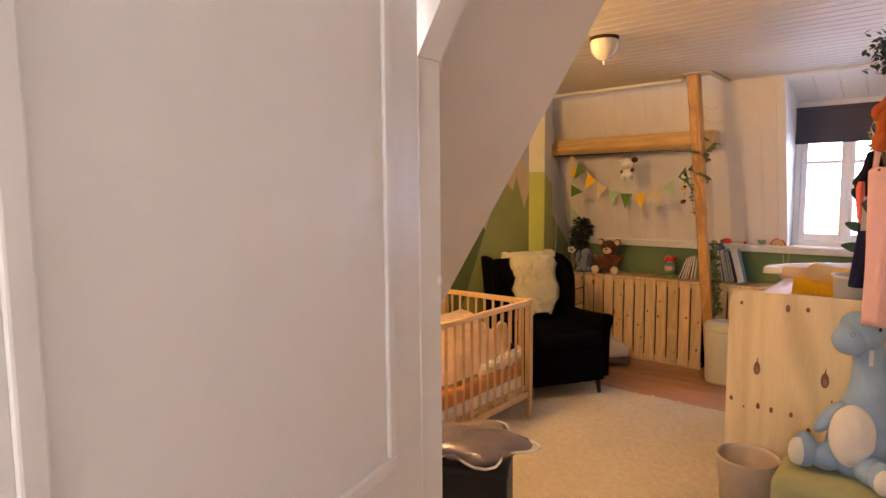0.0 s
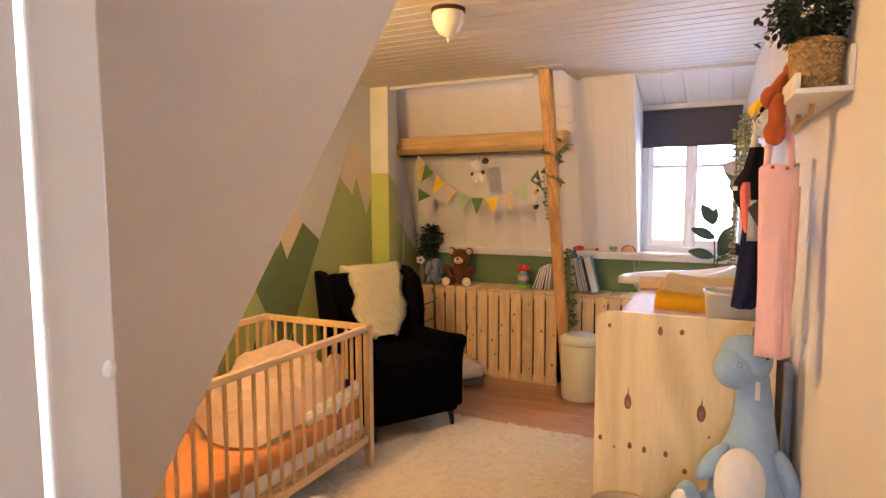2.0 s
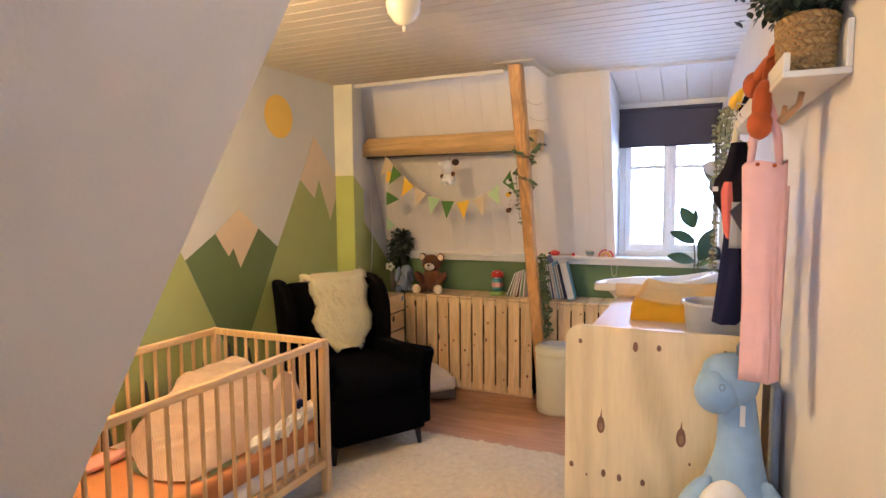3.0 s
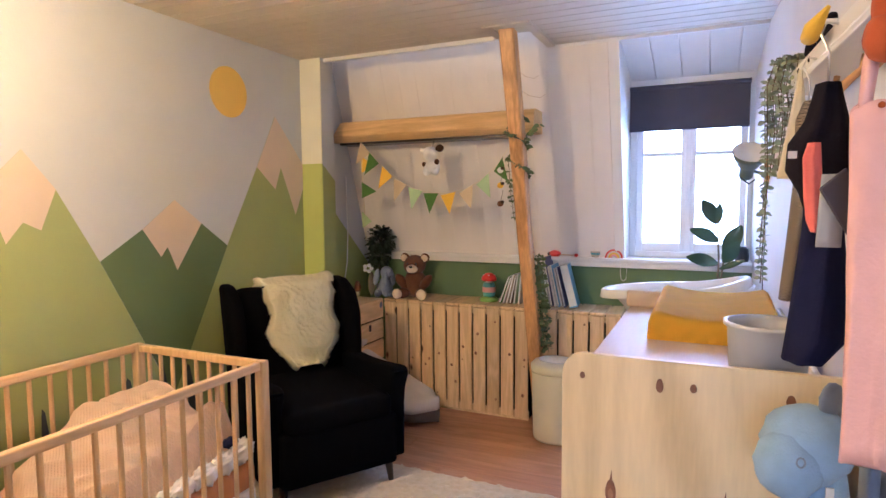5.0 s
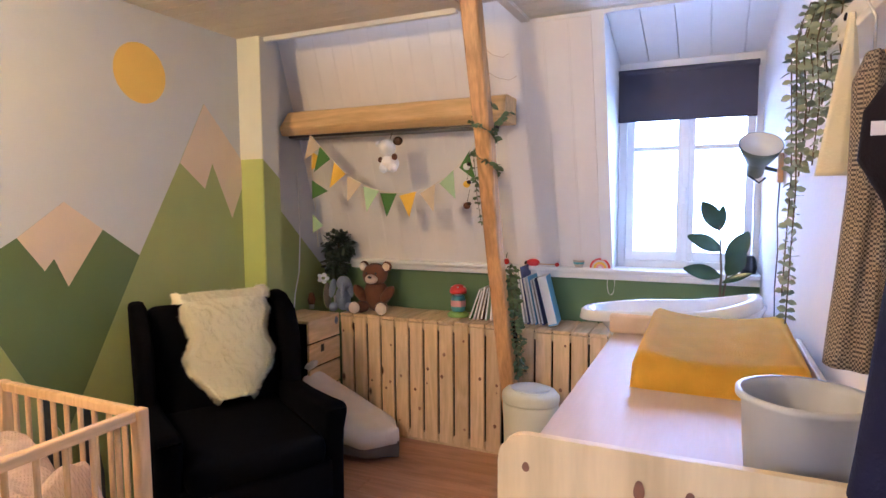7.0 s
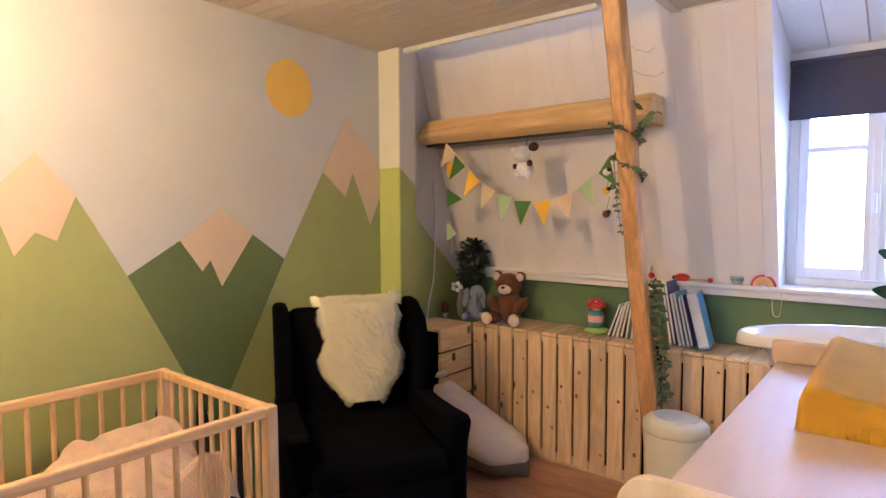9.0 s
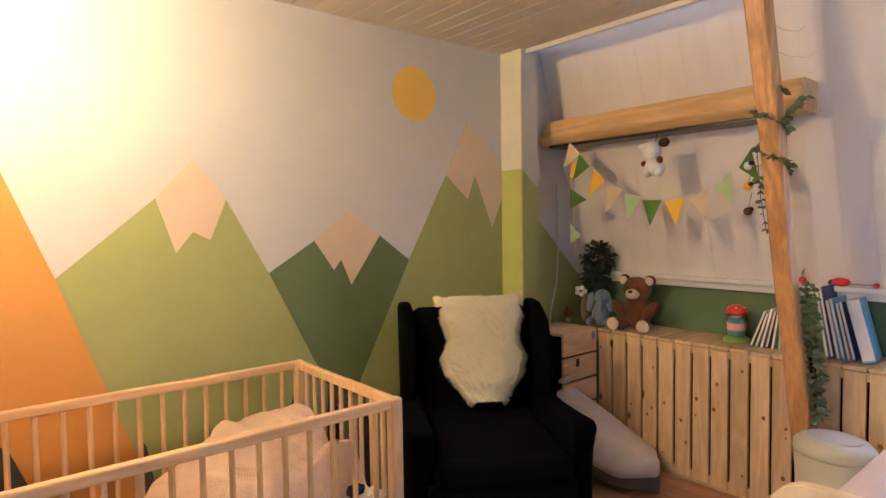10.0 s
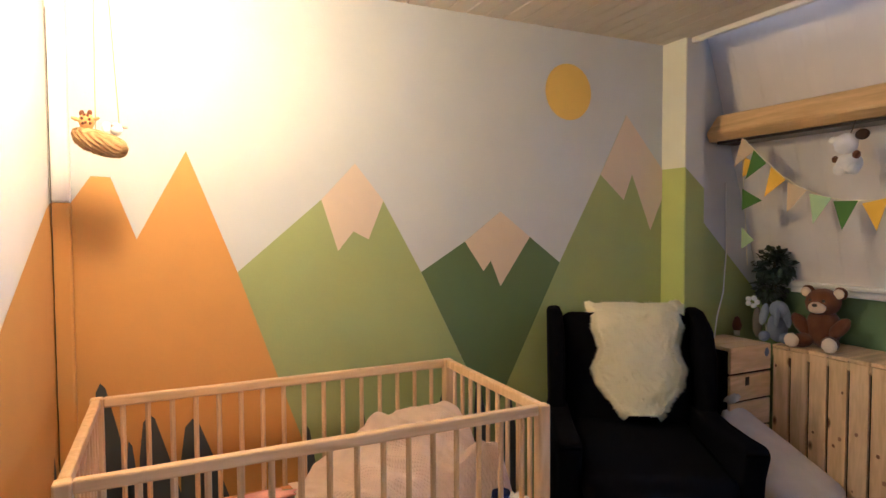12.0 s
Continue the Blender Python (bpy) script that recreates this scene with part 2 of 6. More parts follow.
def lathe(bm, profile, sides=28, sx=1.0, sy=1.0, at=(0, 0, 0)):
    """Rings of (radius, height) round the z axis."""
    rings = []
    for r, z in profile:
        if r < 1e-5:
            rings.append([bm.verts.new((at[0], at[1], at[2] + z))])
        else:
            rings.append([bm.verts.new((at[0] + sx * r * math.cos(k * math.tau / sides), at[1] + sy * r * math.sin(k * math.tau / sides), at[2] + z)) for k in range(sides)])
    for a, b in zip(rings, rings[1:]):
        for k in range(sides):
            q = [a[k % len(a)], a[(k + 1) % len(a)], b[(k + 1) % len(b)], b[k % len(b)]]
            q = [v for i, v in enumerate(q) if v not in q[:i]]
            if len(q) > 2:
                bm.faces.new(q)
    return bm


def blob(bm, at, size, detail=3, rough=0.0, freq=6.0, m=None):
    """A rounded body with an uneven surface."""
    r = bmesh.ops.create_icosphere(bm, subdivisions=detail, radius=1.0)
    t = Matrix.Translation(at) @ (m or Matrix()) @ Matrix.Diagonal((*size, 1))
    for v in r["verts"]:
        k = 1.0 + rough * noise.noise(v.co * freq * 0.3 + Vector(at) * 3)
        v.co = t @ (v.co * k)
    return bm


def cloth(bm, rows, thick=0.0):
    """A skin over rows of points."""
    vs = [[bm.verts.new(p) for p in r] for r in rows]
    for a, b in zip(vs, vs[1:]):
        for i in range(len(a) - 1):
            bm.faces.new((a[i], a[i + 1], b[i + 1], b[i]))
    if thick:
        bmesh.ops.solidify(bm, geom=list(bm.faces), thickness=thick)
    return bm


def setting(name, bm, mat, label="", category=""):
    return tagged(part(name, bm, mat), label, category, "", "structure")

# ---- the room's shell ----
CEIL = 2.32


def right_wall_x(y):
    return 2.64 + 0.051 * (2.14 - y)


def slope_y(z):
    """The steep roof slope behind the crates."""
    return 2.10 - (z - 1.04) * (2.10 - 1.68) / (CEIL - 1.04)


def passage_x(z):
    """The sloping side of the passage inside the door."""
    return 0.62 + 0.65 * z


floor = setting("floor", box(B(), -0.3, -4.8, -0.2, 3.9, 2.5, -0.012), "floor_wood", "reddish-brown wooden floor under a pale rug", "floor")
ceiling_bm = B()
y = -1.46
while y < 1.36:
    y2 = min(y + 0.094, 1.372)
    box(ceiling_bm, -0.02, y + 0.002, CEIL, 2.86, y2 - 0.002, CEIL + 0.02, 0.004, 1)
    box(ceiling_bm, -0.02, y - 0.004, CEIL + 0.008, 2.86, y + 0.004, CEIL + 0.03)
    y += 0.094
while y < 1.68:
    box(ceiling_bm, 1.56, y + 0.002, CEIL, 2.86, y + 0.092, CEIL + 0.02, 0.004, 1)
    y += 0.094
box(ceiling_bm, -0.1, -1.6, CEIL + 0.03, 3.0, 1.38, CEIL + 0.08)
box(ceiling_bm, 1.54, 1.38, CEIL + 0.03, 3.0, 1.75, CEIL + 0.08)
setting("ceiling", ceiling_bm, "ceiling_paint", "cream-painted tongue-and-groove board ceiling", "ceiling")
trim_bm = B()
box(trim_bm, 0.0, 1.362, CEIL - 0.022, 1.30, 1.392, CEIL + 0.05, 0.005)
box(trim_bm, 1.59, 1.68, CEIL - 0.018, 2.66, 1.705, CEIL + 0.02, 0.004)
setting("trim", trim_bm, "white_paint", "white-painted trim along the ceiling's edge", "trim")
plate_bm = B()
box(plate_bm, 1.30, 1.16, CEIL - 0.009, 1.56, 1.20, CEIL + 0.004, 0.003)
box(plate_bm, 1.30, 1.20, CEIL - 0.007, 1.345, 1.40, CEIL + 0.004, 0.002)
box(plate_bm, 1.515, 1.20, CEIL - 0.012, 1.56, 1.68, CEIL + 0.004, 0.003)
setting("trim_2", plate_bm, "ceiling_paint", "cream board frame round the post's head", "trim")
# closing of the recess above the slope
setting("wall_recess", box(B(), -0.1, 1.38, 2.55, 2.0, 1.9, 2.6), "slope_wall", "plain white closing board above the roof slope", "wall")

# mural wall and its paint
wall_west = setting("wall_west", box(B(), -0.14, -1.6, -0.1, 0.0, 2.3, 2.6), "sky_paint", "pale blue-grey wall with a painted mountain mural", "wall")


def mural(name, pts, mat, lift):
    part(name, sheet(B(), [(lift, a, b) for a, b in pts]), mat, wall_west)


mural("painted_mountain", [(-0.92, 1.137), (-0.525, 1.477), (-0.382, 1.629), (-0.259, 1.476), (-0.087, 1.165), (0.121, 0.747), (0.49, 0), (-0.92, 0)], "leaf_green", 0.0015)
mural("painted_mountain", [(0.25, 0.43), (0.654, 1.184), (0.904, 1.622), (1.071, 1.933), (1.325, 1.66), (1.325, 0), (0.25, 0)], "leaf_green", 0.0012)
mural("painted_mountain", [(-0.087, 1.165), (0.129, 1.296), (0.316, 1.433), (0.479, 1.312), (0.654, 1.184), (0.377, 0.666), (0.266, 0.459), (0.121, 0.747)], "forest_green", 0.0025)
mural("painted_mountain", [(1.46, 1.55), (1.56, 1.45), (1.88, 1.15), (2.12, 0.93), (2.12, 0), (1.46, 0)], "leaf_green", 0.0015)
mural("painted_mountain", [(-1.45, 1.40), (-1.393, 1.454), (-1.331, 1.549), (-1.271, 1.547), (-1.194, 1.327), (-1.025, 1.65), (-0.853, 1.195), (-0.648, 0.597), (-0.44, 0), (-1.45, 0)], "orange_paint", 0.003)
mural("painted_snowcap", [(-0.525, 1.477), (-0.382, 1.629), (-0.259, 1.476), (-0.326, 1.313), (-0.392, 1.347), (-0.458, 1.266)], "peach_paint", 0.0035)
mural("painted_snowcap", [(0.129, 1.296), (0.316, 1.433), (0.479, 1.312), (0.316, 1.083), (0.264, 1.204), (0.225, 1.158)], "peach_paint", 0.0035)
mural("painted_snowcap", [(0.904, 1.622), (1.071, 1.933), (1.325, 1.66), (1.325, 1.51), (1.241, 1.337), (1.112, 1.628), (1.057, 1.495)], "peach_paint", 0.0035)
mural("painted_sun", [(0.705 + 0.137 * math.cos(a * math.tau / 40), 2.02 + 0.137 * math.sin(a * math.tau / 40)) for a in range(40)], "sun_paint", 0.002)
for py, pz, pw in ((-1.313, 0.82, 0.10), (-1.161, 0.689, 0.13), (-1.015, 0.651, 0.16), (-0.592, 0.561, 0.07), (-0.36, 0.60, 0.05), (0.02, 0.62, 0.09), (0.2, 0.66, 0.08), (0.36, 0.60, 0.08), (-1.23, 0.60, 0.05)):
    mural("painted_pine", [(py - pw * 0.35, 0), (py - pw * 0.33, pz - 0.16), (py - pw * 0.22, pz - 0.03), (py - 0.008, pz), (py + pw * 0.08, pz - 0.02), (py + pw * 0.42, pz - 0.17), (py + pw * 0.8, pz - 0.36), (py + pw * 0.8, 0)], "pine_paint", 0.0045)

# pillar at the nook's corner
pillar = setting("pillar", box(B(), 0.0, 1.33, 0.0, 0.155, 1.46, CEIL + 0.1), "sky_paint", "painted pillar, cream above and lime below", "pillar")
part("upper_face", box(B(), 0.0, 1.322, 1.661, 0.157, 1.33, CEIL), "cream_paint", pillar, "cream upper half")
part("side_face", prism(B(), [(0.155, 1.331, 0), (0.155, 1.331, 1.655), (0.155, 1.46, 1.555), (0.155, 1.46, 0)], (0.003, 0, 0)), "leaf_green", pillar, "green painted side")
part("lower_face", box(B(), 0.0, 1.322, 0.0, 0.157, 1.33, 1.661), "lime_paint", pillar, "lime-green lower half")

# south wall with the sloping edge
S = -1.45
south_outline = [(-0.1, S, -0.1), (passage_x(-0.1), S, -0.1), (passage_x(2.6), S, 2.6), (-0.1, S, 2.6)]
wall_south = setting("wall_south", prism(B(), south_outline, (0, -0.08, 0)), "white_wall", "off-white wall with an orange painted slope", "wall")
part("painted_mountain", sheet(B(), [(0.03, S + 0.003, 1.455), (0.105, S + 0.003, 1.432), (0.712, S + 0.003, 1.141), (1.15, S + 0.003, 0.90), (0.62, S + 0.003, 0), (0.03, S + 0.003, 0)]), "orange_paint", wall_south)
part("painted_pine", sheet(B(), [(0.10, S + 0.005, 0), (0.10, S + 0.005, 0.56), (0.125, S + 0.005, 0.62), (0.15, S + 0.005, 0.52), (0.19, S + 0.005, 0)]), "pine_paint", wall_south)
pipe_cover = setting("pipe_cover", box(B(), 0.0, S, 1.455, 0.035, S + 0.06, CEIL, 0.008), "white_wall", "boxed pipe in the corner, white above and orange below", "pipe")
part("gap", box(B(), 0.0365, S + 0.0055, 0.0, 0.0405, S + 0.0075, 2.10), "dark_leg_and_shade", pipe_cover, "dark crack beside the pipe")
part("lower_cover", box(B(), 0.0, S, 0.0, 0.035, S + 0.06, 1.455, 0.008), "orange_paint", pipe_cover, "orange lower half")

# sloping side of the passage
q = 0.06
setting("wall_passage", prism(B(), [(passage_x(-0.05), S - 0.08, -0.05), (passage_x(2.6), S - 0.08, 2.6), (passage_x(2.6) - q, S - 0.08, 2.6), (passage_x(-0.05) - q, S - 0.08, -0.05)], (0, -0.67, 0)), "white_wall", "sloping off-white plaster side of the passage", "wall")
setting("ceiling_passage", box(B(), 1.9, -2.24, CEIL, 3.0, -1.46, CEIL + 0.05), "ceiling_paint", "cream ceiling of the passage", "ceiling")

# right wall, slightly out of square
wall_east = setting("wall_east", prism(B(), [(right_wall_x(2.5), 2.5, -0.1), (right_wall_x(-2.24), -2.24, -0.1), (right_wall_x(-2.24) + 0.12, -2.24, -0.1), (right_wall_x(2.5) + 0.12, 2.5, -0.1)], (0, 0, 2.75)), "white_wall", "off-white plastered wall", "wall")

# knee wall, ledge and roof slope
setting("wall_north", box(B(), -0.05, 2.12, -0.1, 2.75, 2.24, 1.0), "skirt_green", "low green knee wall under the roof slope", "wall")
ledge_bm = B()
box(ledge_bm, 0.22, 2.045, 1.022, 2.64, 2.30, 1.047, 0.006)
box(ledge_bm, 0.22, 2.075, 0.985, 2.64, 2.125, 1.022, 0.006)
setting("window_sill", ledge_bm, "white_paint", "long white-painted ledge running below the slope and window", "ledge")
roof = setting("wall_roof_slope", prism(B(), [(0, slope_y(0.95) + 0.016, 0.95), (0, slope_y(2.6) + 0.016, 2.6), (0, slope_y(2.6) + 0.1, 2.6), (0, slope_y(0.95) + 0.1, 0.95)], (1.858, 0, 0)), "slope_wall", "steep white boarded roof slope", "wall")
x = 0.0
while x < 1.85:
    w = min(0.1245, 1.858 - x)
    bm = B()
    # each board has a bead beside its joint
    for c, d in ((x + 0.0001, x + 0.0085), (x + 0.0088, x + w - 0.0001)):
        if d > c + 0.002:
            prism(bm, [(c, slope_y(1.0), 1.0), (d, slope_y(1.0), 1.0), (d, slope_y(2.58), 2.58), (c, slope_y(2.58), 2.58)], (0, 0.014, 0.004), 0.0005)
    part("board", bm, "board_paint", roof)
    x += w

# dormer: cheek, sloping boarded ceiling, window wall
WY = 2.25
setting("wall_dormer", prism(B(), [(1.92, slope_y(1.047) - 0.006, 1.047), (1.92, slope_y(2.5) - 0.006, 2.5), (1.92, WY + 0.1, 2.5), (1.92, WY + 0.1, 1.047)], (-0.06, 0, 0)), "white_paint", "white-painted side cheek of the dormer", "wall")
dormer_bm = B()
for k in range(5):
    x0 = 1.92 + k * 0.154
    prism(dormer_bm, [(x0 + 0.002, 1.70, CEIL), (x0 + 0.152, 1.70, CEIL), (x0 + 0.152, WY + 0.05, 2.155), (x0 + 0.002, WY + 0.05, 2.155)], (0, 0, 0.02), 0.003)
prism(dormer_bm, [(1.9, 1.70, CEIL + 0.015), (2.75, 1.70, CEIL + 0.015), (2.75, WY + 0.06, 2.17), (1.9, WY + 0.06, 2.17)], (0, 0, 0.04))
setting("ceiling_dormer", dormer_bm, "white_paint", "white boarded ceiling sloping down in the dormer", "ceiling")
setting("wall_window", box(B(), 1.86, WY - 0.02, 2.13, 2.75, WY + 0.08, 2.3), "white_paint", "white lintel above the dormer window", "wall")
window = setting("window_1", box(B(), 1.925, WY - 0.02, 1.047, 1.965, WY + 0.05, 2.13, 0.004), "white_paint", "white two-leaf casement window with glazing bars", "window")
part("window_frame", box(B(), 2.605, WY - 0.02, 1.047, 2.65, WY + 0.05, 2.13, 0.004), "white_paint", window)
part("window_frame", box(B(), 1.965, WY - 0.02, 1.047, 2.605, WY + 0.05, 1.085, 0.004), "white_paint", window)
for x0, x1 in ((1.968, 2.272), (2.278, 2.602)):
    leaf = part("casement", box(B(), x0, WY - 0.035, 1.088, x0 + 0.04, WY + 0.02, 2.125, 0.005), "white_paint", window)
    part("stile", box(B(), x1 - 0.04, WY - 0.035, 1.088, x1, WY + 0.02, 2.125, 0.005), "white_paint", leaf)
    part("rail", box(B(), x0 + 0.04, WY - 0.035, 1.088, x1 - 0.04, WY + 0.02, 1.14, 0.005), "white_paint", leaf)
    part("rail", box(B(), x0 + 0.04, WY - 0.035, 2.08, x1 - 0.04, WY + 0.02, 2.125, 0.005), "white_paint", leaf)
    part("glazing_bar", box(B(), x0 + 0.04, WY - 0.03, 1.69, x1 - 0.04, WY + 0.015, 1.715, 0.004), "white_paint", leaf)
    for z0, z1 in ((1.14, 1.69), (1.715, 2.08)):
        pane = part("pane", box(B(), x0 + 0.038, WY - 0.006, z0 - 0.002, x1 - 0.038, WY - 0.001, z1 + 0.002), "glass", leaf)
        pane.visible_shadow = False
part("window_post", box(B(), 2.258, WY - 0.052, 1.09, 2.292, WY - 0.036, 2.1, 0.005), "white_paint", window)
part("handle", box(B(), 2.268, WY - 0.085, 1.40, 2.282, WY - 0.053, 1.49, 0.005), "white_paint", window)
M["outside"] = glowing("outside", (0.93, 0.96, 1.0), 3.0)
tagged(part("backdrop", box(B(), -6, 7, -3, 12, 7.05, 9), "outside"), "bright overcast sky outside the window", "backdrop", "", "structure")

# door wall and landing
DY = -2.20
setting("wall_door", prism(B(), [(0.6, DY, -0.1), (1.86, DY, -0.1), (1.86, DY, 1.80), (2.06, DY, 2.115), (2.95, DY, 2.115), (2.95, DY, 2.5), (0.6, DY, 2.5)], (0, -0.05, 0)), "white_wall", "white wall round the doorway", "wall")
setting("wall_door_east", box(B(), 2.87, DY - 0.05, -0.1, 3.6, DY, 2.5), "white_wall", "white wall beside the doorway", "wall")
frame_bm = B()
box(frame_bm, 1.862, DY - 0.065, 0, 1.915, DY + 0.01, 1.78, 0.004)
prism(frame_bm, [(1.862, DY + 0.01, 1.78), (1.915, DY + 0.01, 1.78), (2.11, DY + 0.01, 2.08), (2.86, DY + 0.01, 2.08), (2.86, DY + 0.01, 2.13), (2.085, DY + 0.01, 2.13)], (0, -0.075, 0))
box(frame_bm, 2.835, DY - 0.065, 0, 2.875, DY + 0.01, 2.10, 0.004)
blob(frame_bm, (1.917, DY + 0.0, 1.28), (0.006, 0.008, 0.012), 2)
setting("door_frame", frame_bm, "white_paint", "white-painted door frame with a slanted upper corner", "door frame")
LW = 1.0
bm = B()
box(bm, 0.85, -4.7, -0.1, LW, -3.1, 2.5)
box(bm, 0.85, -2.3, -0.1, LW, DY - 0.05, 2.5)
box(bm, 0.85, -3.1, -0.1, LW, -2.3, 0.9)
box(bm, 0.85, -3.1, 2.1, LW, -2.3, 2.5)
setting("wall_landing_west", bm, "white_wall", "plain white landing wall with an unseen window opening", "wall")
setting("wall_landing_east", box(B(), 3.5, -4.7, -0.1, 3.6, DY - 0.05, 2.5), "white_wall", "plain white landing wall", "wall")
# this window is unseen, opened here to let the added daylight in
bm = B()
for a in ((0.85, -0.1, 2.2, 2.5), (3.2, -0.1, 3.6, 2.5), (2.2, -0.1, 3.2, 0.9), (2.2, 2.1, 3.2, 2.5)):
    box(bm, a[0], -4.8, a[1], a[2], -4.7, a[3])
setting("wall_landing_south", bm, "white_wall", "plain white landing wall with an unseen window opening", "wall")
setting("backdrop_3", box(B(), -1.0, -7.05, -1, 6.0, -7.0, 4), "outside", "glowing sheet outside the added, unseen landing window", "backdrop")
setting("ceiling_landing", box(B(), 0.85, -4.8, 2.42, 3.6, DY - 0.05, 2.5), "white_paint", "plain white landing ceiling", "ceiling")
setting("backdrop_2", box(B(), -1.5, -4.5, -1, -1.45, -1.0, 4), "outside", "bright overcast sky outside the landing window", "backdrop")
# open door leaf, hinged on the frame's left post
door = setting("door_1", box(B(), 0.0, -0.02, 0.01, 0.93, 0.02, 2.05, 0.003), "white_paint", "white panelled door standing open to the landing", "door")
door.matrix_basis = pose(1.913, -2.289, 0, 0, 0, -75.6)
for z0, z1 in ((0.95, 1.93), (0.2, 0.80)):
    for side in (-1, 1):
        bm = B()
        yy = 0.02 * side
        for a in ((0.125, z0 - 0.03, 0.83, z0), (0.125, z1, 0.83, z1 + 0.03), (0.125, z0, 0.155, z1), (0.80, z0, 0.83, z1)):
            box(bm, a[0], min(yy, yy + 0.01 * side), a[1], a[2], max(yy, yy + 0.01 * side), a[3], 0.004)
        part("panel_moulding", bm, "white_paint", door)

# ---- large things ----
def build_rug():
    bm = B()
    x0, x1, y0, y1, nx, ny = 0.16, 2.62, -2.0, 0.90, 190, 220
    rows = []
    for j in range(ny + 1):
        row = []
        for i in range(nx + 1):
            u, v = i / nx, j / ny
            p = Vector((x0 + u * (x1 - x0), y0 + v * (y1 - y0), 0))
            edge = min(i, nx - i, j, ny - j) / 3
            n1 = noise.noise(p * 42) + 0.6 * noise.noise(p * 90 + Vector((5, 2, 1)))
            p.z = 0.022 * min(1, edge) + 0.013 * n1 * min(1, edge) + 0.001
            p.x += 0.008 * noise.noise(p * 33 + Vector((3, 3, 3)))
            p.y += 0.010 * noise.noise(p * 29)
            row.append(p)
        rows.append(row)
    return tagged(part("rug", cloth(bm, rows), "rug", None, "", True), "cream-white shaggy wool rug on the wooden floor", "rug")


build_rug()

CRIB = (0.107, -1.341, 0.85, 0.0)


def build_crib():
    x0, y0, x1, y1 = CRIB
    top = 0.80
    t = thing("crib", "slatted light beech crib beside the mural wall", "crib", (0, 0, 0))
    for px in (x0, x1 - 0.04):
        for py in (y0, y1 - 0.04):
            part("post", box(B(), px, py, 0.0, px + 0.04, py + 0.04, top, 0.006), "crib_wood", t)
    for px in (x0 + 0.008, x1 - 0.032):
        part("top_rail", box(B(), px - 0.002, y0 + 0.04, top - 0.034, px + 0.026, y1 - 0.04, top, 0.006), "crib_rail", t)
        part("bottom_rail", box(B(), px, y0 + 0.04, 0.16, px + 0.024, y1 - 0.04, 0.20, 0.005), "crib_rail", t)
        n = 17
        for k in range(1, n):
            yy = y0 + 0.02 + (y1 - y0 - 0.04) * k / n
            part("slat", tube(B(), [(px + 0.012, yy, 0.19), (px + 0.012, yy, top - 0.03)], 0.0088, 8), "crib_wood", t)
    for py in (y0 + 0.008, y1 - 0.032):
        part("top_rail", box(B(), x0 + 0.04, py - 0.002, top - 0.034, x1 - 0.04, py + 0.026, top, 0.006), "crib_wood", t)
        part("bottom_rail", box(B(), x0 + 0.04, py, 0.16, x1 - 0.04, py + 0.024, 0.20, 0.005), "crib_wood", t)
        for k in range(1, 10):
            xx = x0 + 0.02 + (x1 - x0 - 0.04) * k / 10
            part("slat", tube(B(), [(xx, py + 0.012, 0.19), (xx, py + 0.012, top - 0.03)], 0.0088, 8), "crib_wood", t)
    part("bed_base", box(B(), x0 + 0.034, y0 + 0.034, 0.205, x1 - 0.034, y1 - 0.034, 0.225), "crib_wood", t)


build_crib()
mattress = thing("mattress", "crib mattress with a terracotta fitted sheet", "mattress", (0, 0, 0))
part("core", box(B(), 0.148, -1.30, 0.225, 0.81, -0.04, 0.30, 0.02, 3), "white_cloth", mattress, "white mattress side", True)
part("sheet", box(B(), 0.147, -1.301, 0.295, 0.811, -0.039, 0.40, 0.03, 4), "terracotta_sheet", mattress, "terracotta cotton sheet", True)


